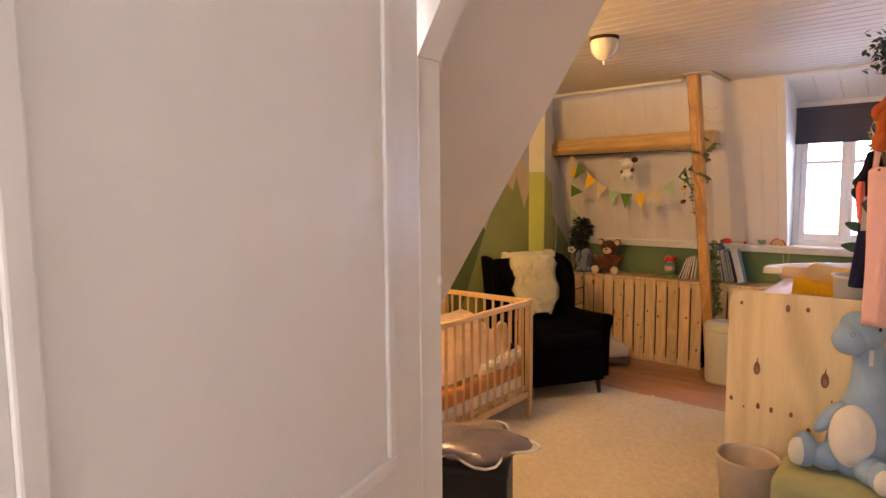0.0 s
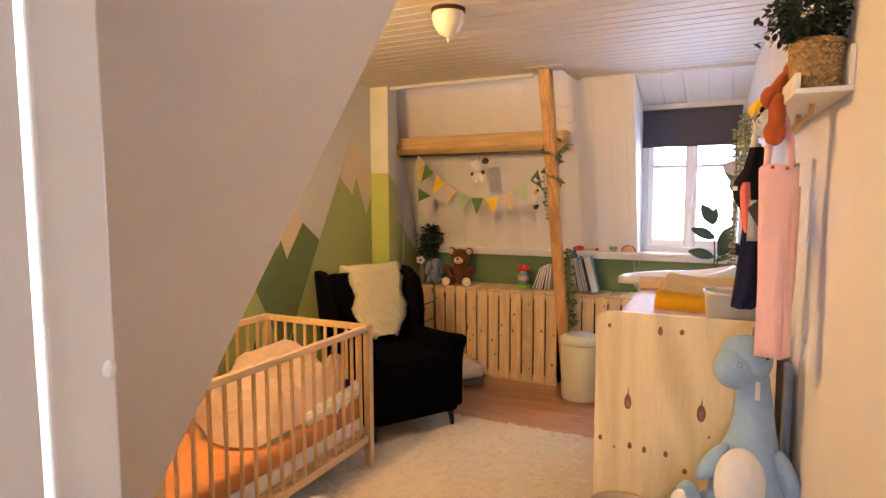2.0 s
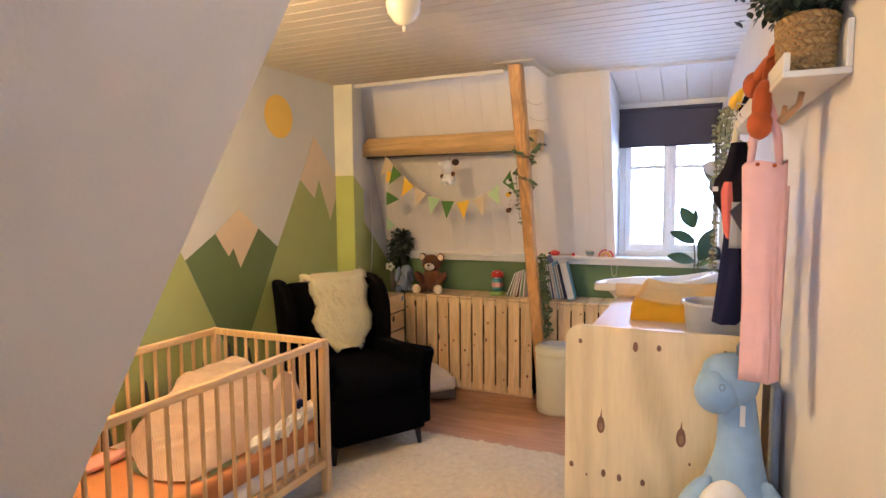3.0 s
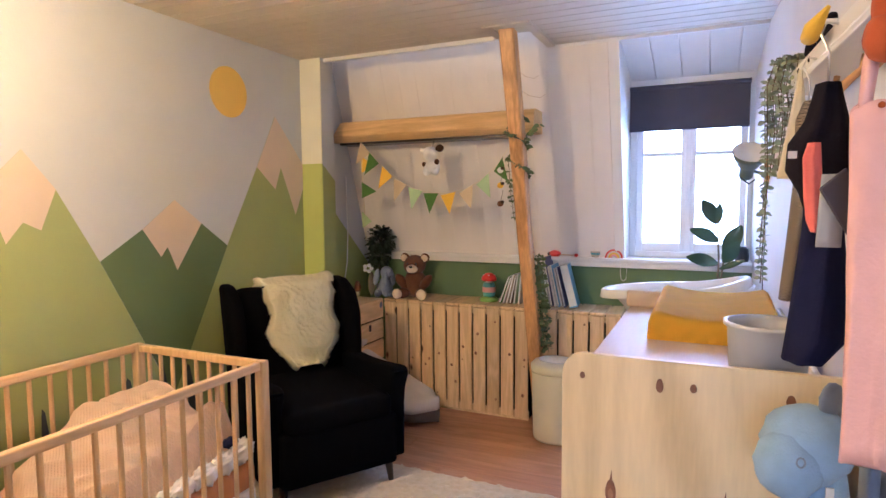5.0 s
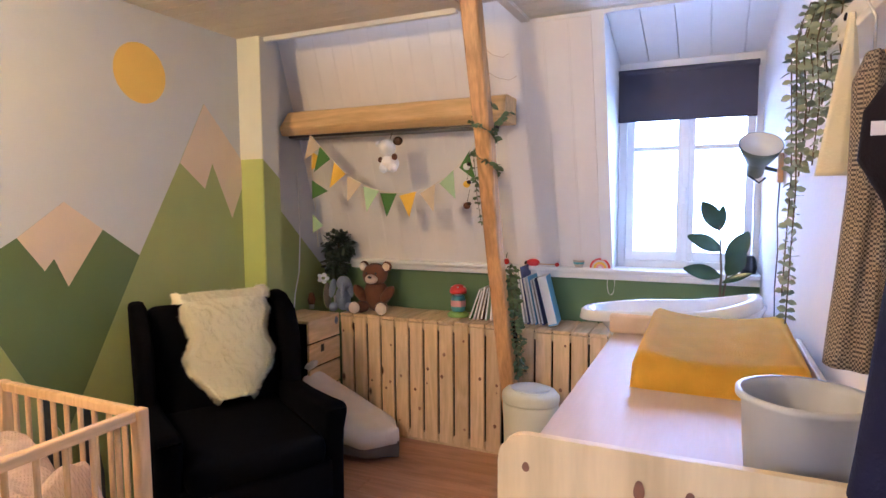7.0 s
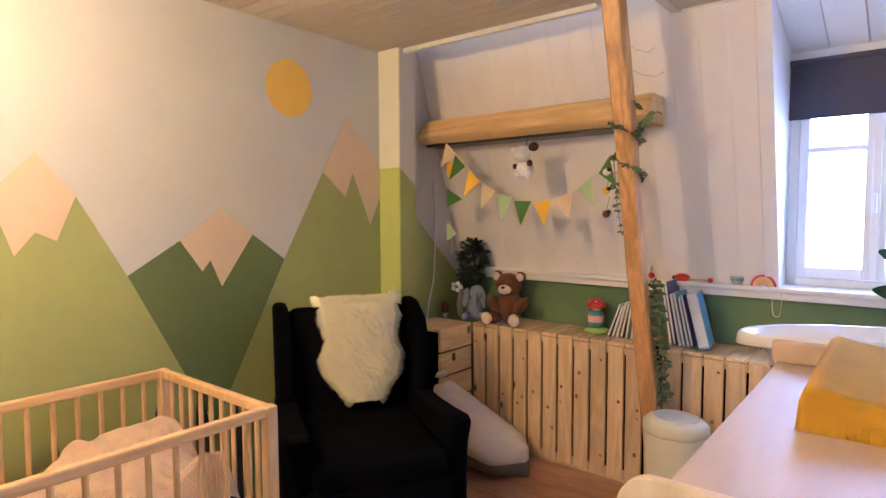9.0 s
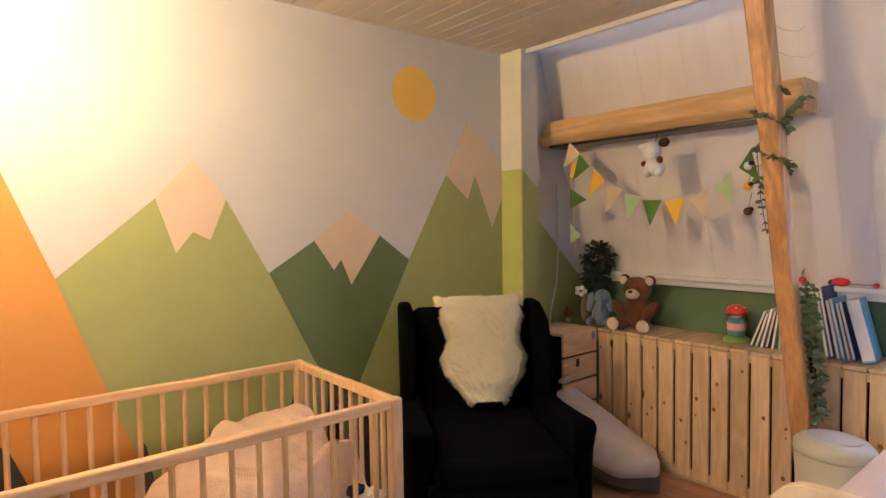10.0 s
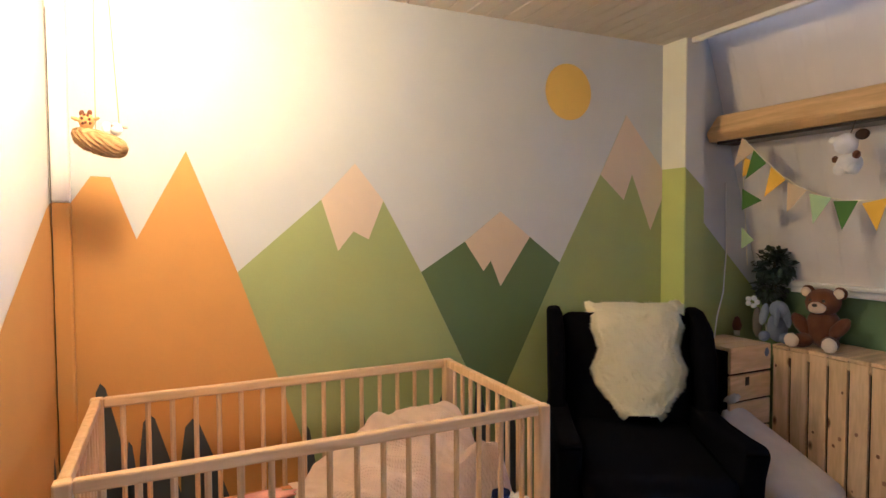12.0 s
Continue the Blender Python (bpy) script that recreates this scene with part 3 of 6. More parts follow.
def build_chair():
    t = thing("wing_armchair", "black velvet wing armchair with a sheepskin over its back", "armchair", (0.56, 0.645, 0.025), -32)
    # local: front at +x, width along y
    part("seat_base", box(B(), -0.30, -0.29, 0.105, 0.385, 0.29, 0.36, 0.02, 3), "black_velvet_and_shade", t, "", True)
    part("seat_cushion", box(B(), -0.26, -0.265, 0.34, 0.40, 0.265, 0.47, 0.045, 4), "black_velvet_and_shade", t, "", True)
    bm = B()
    box(bm, -0.07, -0.29, 0.0, 0.07, 0.29, 0.67, 0.05, 4)
    bmesh.ops.transform(bm, matrix=pose(-0.26, 0, 0.27, 0, -11, 0), verts=bm.verts)
    part("backrest", bm, "black_velvet_and_shade", t, "", True)
    for s in (-1, 1):
        bm = B()
        outline = [(-0.44, 0, 0.955), (-0.33, 0, 0.95), (-0.20, 0, 0.89), (-0.14, 0, 0.78), (-0.13, 0, 0.62), (-0.14, 0, 0.45), (-0.30, 0, 0.42)]
        prism(bm, [(a, s * 0.285, c) for a, b, c in outline], (0, s * 0.07, 0), 0.022)
        part("wing", bm, "black_velvet_and_shade", t, "", True)
        bm = B()
        profile = [(-0.30, 0.11), (0.335, 0.11), (0.34, 0.38), (0.350, 0.46), (0.372, 0.515), (0.385, 0.545), (0.378, 0.572), (0.345, 0.580), (0.20, 0.562), (0.0, 0.545), (-0.30, 0.54)]
        prism(bm, [(a, s * 0.268, c) for a, c in profile], (0, s * 0.092, 0), 0.016)
        part("armrest", bm, "black_velvet_and_shade", t, "", True)
        part("leg", tube(B(), [(0.335, s * 0.275, 0.0), (0.32, s * 0.265, 0.125)], [0.013, 0.023], 10), "dark_leg_and_shade", t, "dark turned leg")
        part("leg", tube(B(), [(-0.33, s * 0.24, 0.0), (-0.28, s * 0.235, 0.125)], [0.014, 0.022], 10), "dark_leg_and_shade", t, "dark turned leg")
    # sheepskin, a thing of its own, lies over the back
    f = thing("sheepskin", "cream long-haired sheepskin draped over the armchair's back", "sheepskin", (0.56, 0.645, 0.025), -32)
    spine = [(-0.50, 0.68), (-0.49, 0.86), (-0.445, 0.955), (-0.38, 0.968), (-0.31, 0.94), (-0.275, 0.87), (-0.25, 0.79), (-0.228, 0.71), (-0.20, 0.63), (-0.172, 0.56), (-0.140, 0.512)]
    width = [0.17, 0.18, 0.19, 0.195, 0.19, 0.18, 0.150, 0.195, 0.165, 0.105, 0.06]
    rng = random.Random(5)
    rows = []
    for i in range(181):
        s = i / 18.0
        k = min(int(s), 9)
        u = s - k
        px, pz = (spine[k][j] * (1 - u) + spine[k + 1][j] * u for j in (0, 1))
        w = width[k] * (1 - u) + width[k + 1] * u
        w *= 1 + 0.10 * noise.noise(Vector((s * 1.3, 2.0, 0)))
        row = []
        for j in range(91):
            v = j / 45 - 1
            p = Vector((px, v * w + 0.04, pz))
            # woolly clumps: large waves, then locks with dark partings between
            c = p + Vector((0, noise.noise(p * 9), noise.noise(p * 9 + Vector((3, 3, 3))))) * 0.03
            h = 0.018 * noise.noise(p * 11) + 0.005 * (1 - 2 * abs(noise.noise(c * 24))) + 0.002 * (1 - 2 * abs(noise.noise(c * 70)))
            rag = 0.020 * noise.noise(Vector((s * 14, v, 1))) * abs(v) ** 6
            row.append(p + Vector((0.034 + h, rag, 0.012 + h * 0.5)) * (1 - 0.6 * abs(v) ** 5))
        rows.append(row)
    part("pelt", cloth(B(), rows, 0.012), "fleece", f, "", True)
    bm = B()
    for _ in range(9000):
        i = rng.randrange(18, 179)
        edge = rng.random() < 0.93
        j = rng.choice((0, 0, 1, 1, 2, 3, 86, 87, 88, 89, 89)) if edge else rng.randrange(4, 86)
        if rng.random() < 0.10:
            i = rng.randrange(174, 179)
        p = rows[i][j].lerp(rows[i + 1][j + 1], rng.random())
        side = j / 45 - 1
        tuft = Vector((0, noise.noise(p * 22), noise.noise(p * 22 + Vector((4, 1, 7)))))
        d = Vector((0.25, side * 1.7 * abs(side) ** 3, -0.7 if i > 72 else 0.6)) + tuft * 1.2
        if i > 170:
            d.z -= 1.0
        d = (d + Vector((rng.uniform(-0.25, 0.3), rng.uniform(-0.35, 0.35), rng.uniform(-0.35, 0.3)))).normalized()
        l = rng.uniform(0.016, 0.034) if edge else rng.uniform(0.008, 0.014)
        a = d.cross(Vector((rng.random(), rng.random(), 1))).normalized() * rng.uniform(0.0014, 0.0028)
        b = d.cross(a).normalized() * a.length
        base = [bm.verts.new(p + a), bm.verts.new(p - a * 0.5 + b * 0.87), bm.verts.new(p - a * 0.5 - b * 0.87)]
        tip = bm.verts.new(p + d * l)
        for q in range(3):
            bm.faces.new((base[q], base[(q + 1) % 3], tip))
    tagged(part("wool", bm, "fleece", f, "", True), kind="stuff")


build_chair()


def crate_run(label, x0, x1, y0, y1, count, top=0.735):
    """A low bench of pine crates seen from its slatted front."""
    t = thing("crate_bench", label, "crate bench")
    w = (x1 - x0) / count
    rng = random.Random(int(x0 * 100))
    for k in range(count):
        a, b = x0 + k * w + 0.0058, x0 + (k + 1) * w - 0.0058
        part("front_slat", box(B(), a, y0, 0.012 + rng.uniform(0, 0.006), b, y0 + 0.018, top - 0.02 + rng.uniform(-0.003, 0.003), 0.003, 1), "pine", t)
        for _ in range(rng.choice((0, 1, 1, 2, 3))):
            kx, kz, kr = rng.uniform(a + 0.015, b - 0.015), rng.uniform(0.08, top - 0.08), rng.uniform(0.004, 0.010)
            part("knot", sheet(B(), [(kx + kr * math.cos(q * math.tau / 11), y0 - 0.0008, kz + 1.2 * kr * math.sin(q * math.tau / 11) * rng.uniform(0.85, 1.1)) for q in range(11)]), rng.choice(("knot", "knot", "knot_core")), t)
        part("top_slat", box(B(), a - 0.003, y0 - 0.006, top - 0.018, b + 0.003, y1, top + rng.uniform(-0.002, 0.002), 0.003, 1), "pine_flat", t)
    part("front_rail", box(B(), x0, y0 + 0.003, 0.0, x1, y0 + 0.0175, 0.06), "pine_flat", t)
    part("front_rail", box(B(), x0, y0 + 0.003, top - 0.06, x1, y0 + 0.0175, top - 0.022), "pine_flat", t)
    # near-black filling: the shade between the slats is put into its colour
    part("carcass", box(B(), x0 + 0.006, y0 + 0.024, 0.0, x1 - 0.006, y1, top - 0.022), "black_velvet_and_shade", t, "inside of the crates, coloured near-black for its shade")
    return t


crate_run("knotty pine crate bench with vertical slats against the knee wall", 0.315, 1.375, 1.80, 2.11, 11)
crate_run("knotty pine crate bench with vertical slats beside the post", 1.46, 2.62, 1.82, 2.11, 12)


def side_crate():
    t = thing("side_crate", "knotty pine crate with horizontal slats in the nook", "crate bench")
    for k, z in enumerate((0.02, 0.165, 0.31, 0.455, 0.60)):
        part("front_slat", box(B(), 0.293, 1.49, z, 0.311, 1.796, z + 0.133, 0.003, 1), "pine_flat", t)
    for k in range(3):
        part("top_slat", box(B(), 0.02 + k * 0.097, 1.49, 0.716, 0.112 + k * 0.097, 1.796, 0.735, 0.003, 1), "pine_flat", t)
    # filling coloured near-black, so the gaps read as shaded
    part("carcass", box(B(), 0.02, 1.49, 0.0, 0.288, 1.796, 0.714), "black_velvet_and_shade", t, "inside of the crate, coloured near-black for its shade")
    # no opening is cut: a dark plate paints the hand hole's shade
    part("handle_hole", box(B(), 0.3095, 1.60, 0.53, 0.3125, 1.63, 0.575, 0.001, 1), "dark_leg_and_shade", t, "hand hole, its shade painted as a dark plate")


side_crate()

def build_beam():
    """A squared tie beam, its lower edge hewn off and its left end cut askew."""
    t = thing("beam", "honey-coloured wooden tie beam across the roof slope", "beam")
    section = [(1.645, 1.958), (1.628, 1.95), (1.606, 1.868), (1.612, 1.856), (1.655, 1.822), (1.80, 1.822), (1.80, 1.958)]
    bm = B()
    rings = []
    n = 22
    for i in range(n + 1):
        ring = []
        for j, (y, z) in enumerate(section):
            left = 0.02 + (0.075 * (z - 1.822) / 0.136 if y < 1.70 else 0.0)
            x = left + (1.455 - left) * i / n
            wob = 0.0025 * noise.noise(Vector((x * 7, y * 20, z * 20))) + 0.002 * noise.noise(Vector((x * 2, z * 9, 3)))
            ring.append(bm.verts.new((x, y + wob, z + wob)))
        rings.append(ring)
    m = len(section)
    for r0, r1 in zip(rings, rings[1:]):
        for k in range(m):
            bm.faces.new((r0[k], r0[(k + 1) % m], r1[(k + 1) % m], r1[k]))
    bm.faces.new(rings[0]), bm.faces.new(rings[-1])
    part("timber", bm, "beam_wood", t)
    # dark strip added below the timber to paint its shadow gap
    part("under_shade", box(B(), 0.06, 1.665, 1.806, 1.36, 1.80, 1.8205, 0.002, 1), "dark_leg_and_shade", t, "dark strip standing for the shadow gap below the beam")


build_beam()


def post_at(z):
    return Vector((1.472 - 0.030 * z, 1.765 - 0.205 * z, z))


bm = B()
a, b = post_at(0.0), post_at(CEIL + 0.05)
vs = []
for p, r in ((a, 0.036), (a.lerp(b, 0.25) + Vector((0.004, 0, 0)), 0.040), (a.lerp(b, 0.5) - Vector((0.004, 0, 0)), 0.036), (a.lerp(b, 0.75) + Vector((0.003, 0, 0)), 0.040), (b, 0.042)):
    vs.append([bm.verts.new(p + Vector((sx * r, sy * r, 0))) for sx, sy in ((-1, -0.8), (-0.8, -1), (0.8, -1), (1, -0.8), (1, 0.8), (0.8, 1), (-0.8, 1), (-1, 0.8))])
for r0, r1 in zip(vs, vs[1:]):
    for k in range(8):
        bm.faces.new((r0[k], r0[(k + 1) % 8], r1[(k + 1) % 8], r1[k]))
bm.faces.new(vs[0]), bm.faces.new(vs[-1])
tagged(part("roof_post", bm, "post_wood"), "old leaning reddish timber post from floor to ceiling", "post")


def build_changing_table():
    t = thing("changing_table", "plywood changing table with rounded end board", "changing table")
    X0, X1, Y0, Y1, top = 2.075, 2.71, -0.26, 1.06, 0.925
    pts = []
    r = 0.055
    H = 1.022
    for k in range(9):
        a = math.pi - k * math.pi / 16
        pts.append((X0 + r + r * math.cos(a), Y0, H - r + r * math.sin(a)))
    outline = [(X0, Y0, 0.0)] + pts + [(X1, Y0, H), (X1, Y0, 0.0)]
    end = part("end_board", prism(B(), outline, (0, 0.018, 0), 0.0015), "plywood", t, "knotty plywood end board with rounded corner")
    for kx, kz, w, h in ((2.128, 0.963, 0.007, 0.008), (2.318, 0.957, 0.009, 0.016), (2.395, 0.960, 0.008, 0.010), (2.60, 0.955, 0.010, 0.014), (2.204, 0.661, 0.014, 0.028), (2.471, 0.655, 0.016, 0.030),
                         (2.10, 0.50, 0.008, 0.010), (2.215, 0.485, 0.008, 0.013), (2.27, 0.478, 0.008, 0.012), (2.35, 0.475, 0.008, 0.011), (2.42, 0.42, 0.009, 0.010), (2.155, 0.47, 0.004, 0.005), (2.50, 0.57, 0.004, 0.005)):
        bm = B()
        ring = [(kx + w * math.cos(a * math.tau / 14), Y0 - 0.0012, kz + h * math.sin(a * math.tau / 14) * (1.25 if 1 < a < 6 else 1)) for a in range(14)]
        part("knot", sheet(bm, ring), "knot", end)
        if h > 0.025:
            part("knot", sheet(B(), [(kx - 0.004, Y0 - 0.001, kz + h), (kx + 0.004, Y0 - 0.001, kz + h), (kx + 0.002, Y0 - 0.001, kz + h + 0.035)]), "knot", end)
            part("knot", sheet(B(), [(kx + w * 0.5 * math.cos(a * math.tau / 12), Y0 - 0.0022, kz - 0.004 + h * 0.55 * math.sin(a * math.tau / 12)) for a in range(12)]), "knot_core", end)
    part("tabletop", box(B(), X0 + 0.01, Y0 + 0.018, top - 0.018, X1, Y1, top, 0.002, 1), "ply_top", t, "pale plywood top")
    part("side_board", box(B(), X0 + 0.01, Y0 + 0.018, 0.62, X0 + 0.028, Y1, top - 0.02), "plywood", t)
    part("back_board", box(B(), X1 - 0.03, Y0 + 0.018, top, X1 - 0.012, Y1, top + 0.03, 0.004), "plywood", t)
    part("far_board", box(B(), X0 - 0.006, Y1 - 0.03, top, X0 + 0.23, Y1 - 0.01, top + 0.075, 0.012, 3), "ply_top", t)
    part("shelf", box(B(), X0 + 0.01, Y0 + 0.018, 0.44, X1, Y1, 0.46), "plywood", t)
    part("far_end_board", box(B(), X0 + 0.01, Y1, 0.0, X1, Y1 + 0.018, top), "plywood", t)


build_changing_table()

# ---- smaller things ----
for key, colour, rough, grain, sheen in (
        ("slate_cloth", (0.055, 0.052, 0.075), 0.8, 0.05, 0.0), ("pink_knit", (0.74, 0.47, 0.36), 0.9, 0.06, 0.3), ("sage_cloth", (0.36, 0.38, 0.22), 0.9, 0.08, 0.2),
        ("bear_brown", (0.14, 0.056, 0.028), 0.95, 0.2, 0.5), ("bear_cream", (0.76, 0.62, 0.46), 0.95, 0.1, 0.4), ("black_plastic", (0.012, 0.012, 0.014), 0.35, 0.05, 0.0),
        ("plush_blue", (0.29, 0.45, 0.67), 0.95, 0.14, 0.5), ("plush_white", (0.80, 0.80, 0.80), 0.95, 0.06, 0.4), ("ele_grey", (0.22, 0.27, 0.38), 0.95, 0.14, 0.4),
        ("dark_leaf", (0.022, 0.04, 0.022), 0.4, 0.2, 0.0), ("ivy_leaf", (0.10, 0.15, 0.06), 0.45, 0.2, 0.0), ("euca_leaf", (0.26, 0.30, 0.19), 0.5, 0.2, 0.0), ("rubber_leaf", (0.03, 0.075, 0.035), 0.22, 0.15, 0.0),
        ("stem", (0.13, 0.10, 0.05), 0.7, 0.2, 0.0), ("red_toy", (0.62, 0.03, 0.02), 0.3, 0.05, 0.0), ("green_toy", (0.30, 0.50, 0.10), 0.35, 0.05, 0.0), ("teal_toy", (0.10, 0.35, 0.36), 0.35, 0.05, 0.0),
        ("white_plastic", (0.80, 0.80, 0.78), 0.25, 0.02, 0.0), ("grey_plastic", (0.52, 0.53, 0.55), 0.35, 0.04, 0.0), ("cream_plastic", (0.66, 0.63, 0.46), 0.4, 0.03, 0.0), ("bin_lid", (0.58, 0.57, 0.50), 0.4, 0.03, 0.0),
        ("mustard_cloth", (0.92, 0.56, 0.05), 0.9, 0.05, 0.2), ("seat_white", (0.66, 0.61, 0.57), 0.9, 0.06, 0.2), ("seat_grey", (0.17, 0.15, 0.14), 0.9, 0.08, 0.2),
        ("felt_beige", (0.50, 0.42, 0.34), 0.95, 0.12, 0.2), ("pink_cloth", (0.82, 0.50, 0.49), 0.9, 0.05, 0.3), ("navy_cloth", (0.012, 0.014, 0.045), 0.9, 0.1, 0.0), ("black_cloth", (0.012, 0.010, 0.016), 0.9, 0.1, 0.0),
        ("coral_cloth", (0.75, 0.18, 0.14), 0.9, 0.06, 0.3), ("rust_knit", (0.42, 0.095, 0.03), 0.95, 0.12, 0.3), ("cream_cloth", (0.76, 0.70, 0.52), 0.9, 0.05, 0.2), ("yellow_felt", (0.85, 0.55, 0.06), 0.9, 0.05, 0.2),
        ("flag_green", (0.09, 0.20, 0.05), 0.9, 0.06, 0.1), ("flag_mint", (0.42, 0.58, 0.34), 0.9, 0.06, 0.1), ("flag_beige", (0.62, 0.50, 0.34), 0.9, 0.06, 0.1), ("flag_yellow", (0.80, 0.50, 0.05), 0.9, 0.06, 0.1),
        ("paper_white", (0.76, 0.75, 0.72), 0.7, 0.03, 0.0), ("paper_blue", (0.14, 0.42, 0.66), 0.4, 0.06, 0.0), ("paper_navy", (0.06, 0.08, 0.22), 0.5, 0.06, 0.0), ("paper_grey", (0.38, 0.40, 0.42), 0.6, 0.05, 0.0),
        ("lamp_green", (0.13, 0.17, 0.15), 0.4, 0.05, 0.0), ("opal", (0.84, 0.80, 0.70), 0.25, 0.02, 0.0), ("straw", (0.40, 0.27, 0.12), 0.85, 0.25, 0.0), ("box_dark", (0.022, 0.022, 0.026), 0.6, 0.06, 0.0),
        ("foil", (0.42, 0.38, 0.46), 0.16, 0.25, 0.0), ("dark_spot", (0.05, 0.03, 0.02), 0.9, 0.1, 0.0), ("pink_toy", (0.80, 0.38, 0.34), 0.9, 0.06, 0.2), ("giraffe", (0.70, 0.34, 0.12), 0.9, 0.2, 0.2), ("hook_wood", (0.62, 0.36, 0.16), 0.5, 0.1, 0.0)):
    M[key] = material(key, colour, rough, grain, 14, 0.35 if rough > 0.8 else 0.06, 200 if rough > 0.8 else 90, sheen=sheen * 0.3, island=0.12 if "leaf" in key or key == "straw" else 0.0)
M["steel"] = material("steel", (0.6, 0.6, 0.6), 0.3, 0.05, 20, 0.02, 60, metal=1.0)
M["foil"].node_tree.nodes["Principled BSDF"].inputs["Transmission Weight"].default_value = 0.65


def knit_material(name, colour, freq, direction, strength):
    """Ribbed knit: fine ridges over the cloth's colour."""
    mat = material(name, colour, 0.9, 0.06, 18, 0.3, 160, sheen=0.1)
    n, link = mat.node_tree.nodes, mat.node_tree.links.new
    co = n.new("ShaderNodeTexCoord")
    wave = n.new("ShaderNodeTexWave")
    wave.bands_direction = direction
    wave.inputs["Scale"].default_value = freq
    wave.inputs["Distortion"].default_value = 1.2
    link(co.outputs["Object"], wave.inputs["Vector"])
    bp = n.new("ShaderNodeBump")
    bp.inputs["Strength"].default_value = strength
    bp.inputs["Distance"].default_value = 0.004
    link(wave.outputs[0], bp.inputs["Height"])
    link(n["Bump"].outputs[0], bp.inputs["Normal"])
    link(bp.outputs[0], n["Principled BSDF"].inputs["Normal"])
    return mat


def check_material(name, pale, dark, size):
    mat = material(name, pale, 0.9, 0.06, 18, 0.3, 200)
    n, link = mat.node_tree.nodes, mat.node_tree.links.new
    co = n.new("ShaderNodeTexCoord")
    ch = n.new("ShaderNodeTexChecker")
    ch.inputs["Scale"].default_value = 1 / size
    ch.inputs["Color1"].default_value = (*pale, 1)
    ch.inputs["Color2"].default_value = (*dark, 1)
    link(co.outputs["Object"], ch.inputs["Vector"])
    link(ch.outputs[0], n["Principled BSDF"].inputs["Base Color"])
    return mat


M["waffle_pink"] = knit_material("waffle_pink", (0.95, 0.76, 0.61), 44, 'X', 0.5)
wn2, wl2 = M["waffle_pink"].node_tree.nodes, M["waffle_pink"].node_tree.links.new
cross = wn2.new("ShaderNodeTexWave")
cross.bands_direction = 'Y'
cross.inputs["Scale"].default_value = 34
cross.inputs["Distortion"].default_value = 1.0
turned = wn2.new("ShaderNodeMapping")
turned.inputs["Rotation"].default_value = (0, 0, radians(35))
wl2(wn2["Texture Coordinate"].outputs["Object"], turned.inputs["Vector"])
both = wn2.new("ShaderNodeMath")
both.operation = 'MULTIPLY'
wl2(turned.outputs[0], cross.inputs["Vector"])
wl2(turned.outputs[0], wn2["Wave Texture"].inputs["Vector"])
wl2(wn2["Wave Texture"].outputs[0], both.inputs[0])
wl2(cross.outputs[0], both.inputs[1])
wl2(both.outputs[0], wn2["Bump.001"].inputs["Height"])
wn2["Bump.001"].inputs["Distance"].default_value = 0.006
M["rib_pink"] = knit_material("rib_pink", (0.82, 0.50, 0.49), 24, 'Y', 0.5)
M["weave"] = knit_material("weave", (0.46, 0.26, 0.11), 30, 'DIAGONAL', 0.9)
M["gingham"] = check_material("gingham", (0.34, 0.28, 0.22), (0.07, 0.06, 0.06), 0.0035)

rng = random.Random(11)


def leaf(bm, base, tip, width, up=Vector((0, 0, 1)), fold=0.25, n=5):
    """One leaf from base to tip, folded along its middle and drooping a little."""
    base, tip = Vector(base), Vector(tip)
    d = tip - base
    side = d.cross(up)
    if side.length < 1e-4:
        side = Vector((1, 0, 0))
    side.normalize()
    nor = side.cross(d).normalized()
    rows = []
    for i in range(n + 1):
        u = i / n
        w = width * math.sin(math.pi * min(1, u * 0.93 + 0.04)) ** 0.8
        c = base + d * u - nor * (d.length * 0.12 * u * u)
        rows.append([bm.verts.new(c + side * w + nor * w * fold), bm.verts.new(c), bm.verts.new(c - side * w + nor * w * fold)])
    for a, b in zip(rows, rows[1:]):
        bm.faces.new((a[0], a[1], b[1], b[0]))
        bm.faces.new((a[1], a[2], b[2], b[1]))


def bush(bm, at, size, count, length, width, seed=1):
    r = random.Random(seed)
    for _ in range(count):
        d = Vector((r.gauss(0, 1), r.gauss(0, 1), r.gauss(0, 1))).normalized()
        p = Vector(at) + Vector((d.x * size[0], d.y * size[1], d.z * size[2])) * r.uniform(0.35, 1.0)
        q = (d + Vector((r.uniform(-0.8, 0.8), r.uniform(-0.8, 0.8), r.uniform(-0.9, 0.5)))).normalized()
        l = length * r.uniform(0.7, 1.25)
        leaf(bm, p, p + q * l, width * r.uniform(0.8, 1.2), Vector((r.uniform(-0.5, 0.5), r.uniform(-0.5, 0.5), 1)), 0.25, 3)


def trail(stem_bm, leaf_bm, points, step, length, width, seed=1, spread=1.0):
    """A hanging strand with leaves in pairs."""
    r = random.Random(seed)
    pts = [Vector(p) for p in points]
    tube(stem_bm, pts, 0.0016, 5)
    for a, b in zip(pts, pts[1:]):
        n = max(1, int((b - a).length / step))
        for k in range(n):
            p = a.lerp(b, (k + r.random() * 0.5) / n)
            ang = r.uniform(0, math.tau)
            for s in (0, math.pi):
                q = Vector((math.cos(ang + s), math.sin(ang + s) * spread, r.uniform(-0.5, 0.3)))
                leaf(leaf_bm, p, p + q * length * r.uniform(0.7, 1.2), width * r.uniform(0.8, 1.2), Vector((r.gauss(0, 1), r.gauss(0, 1), 0.5)), 0.2, 3)


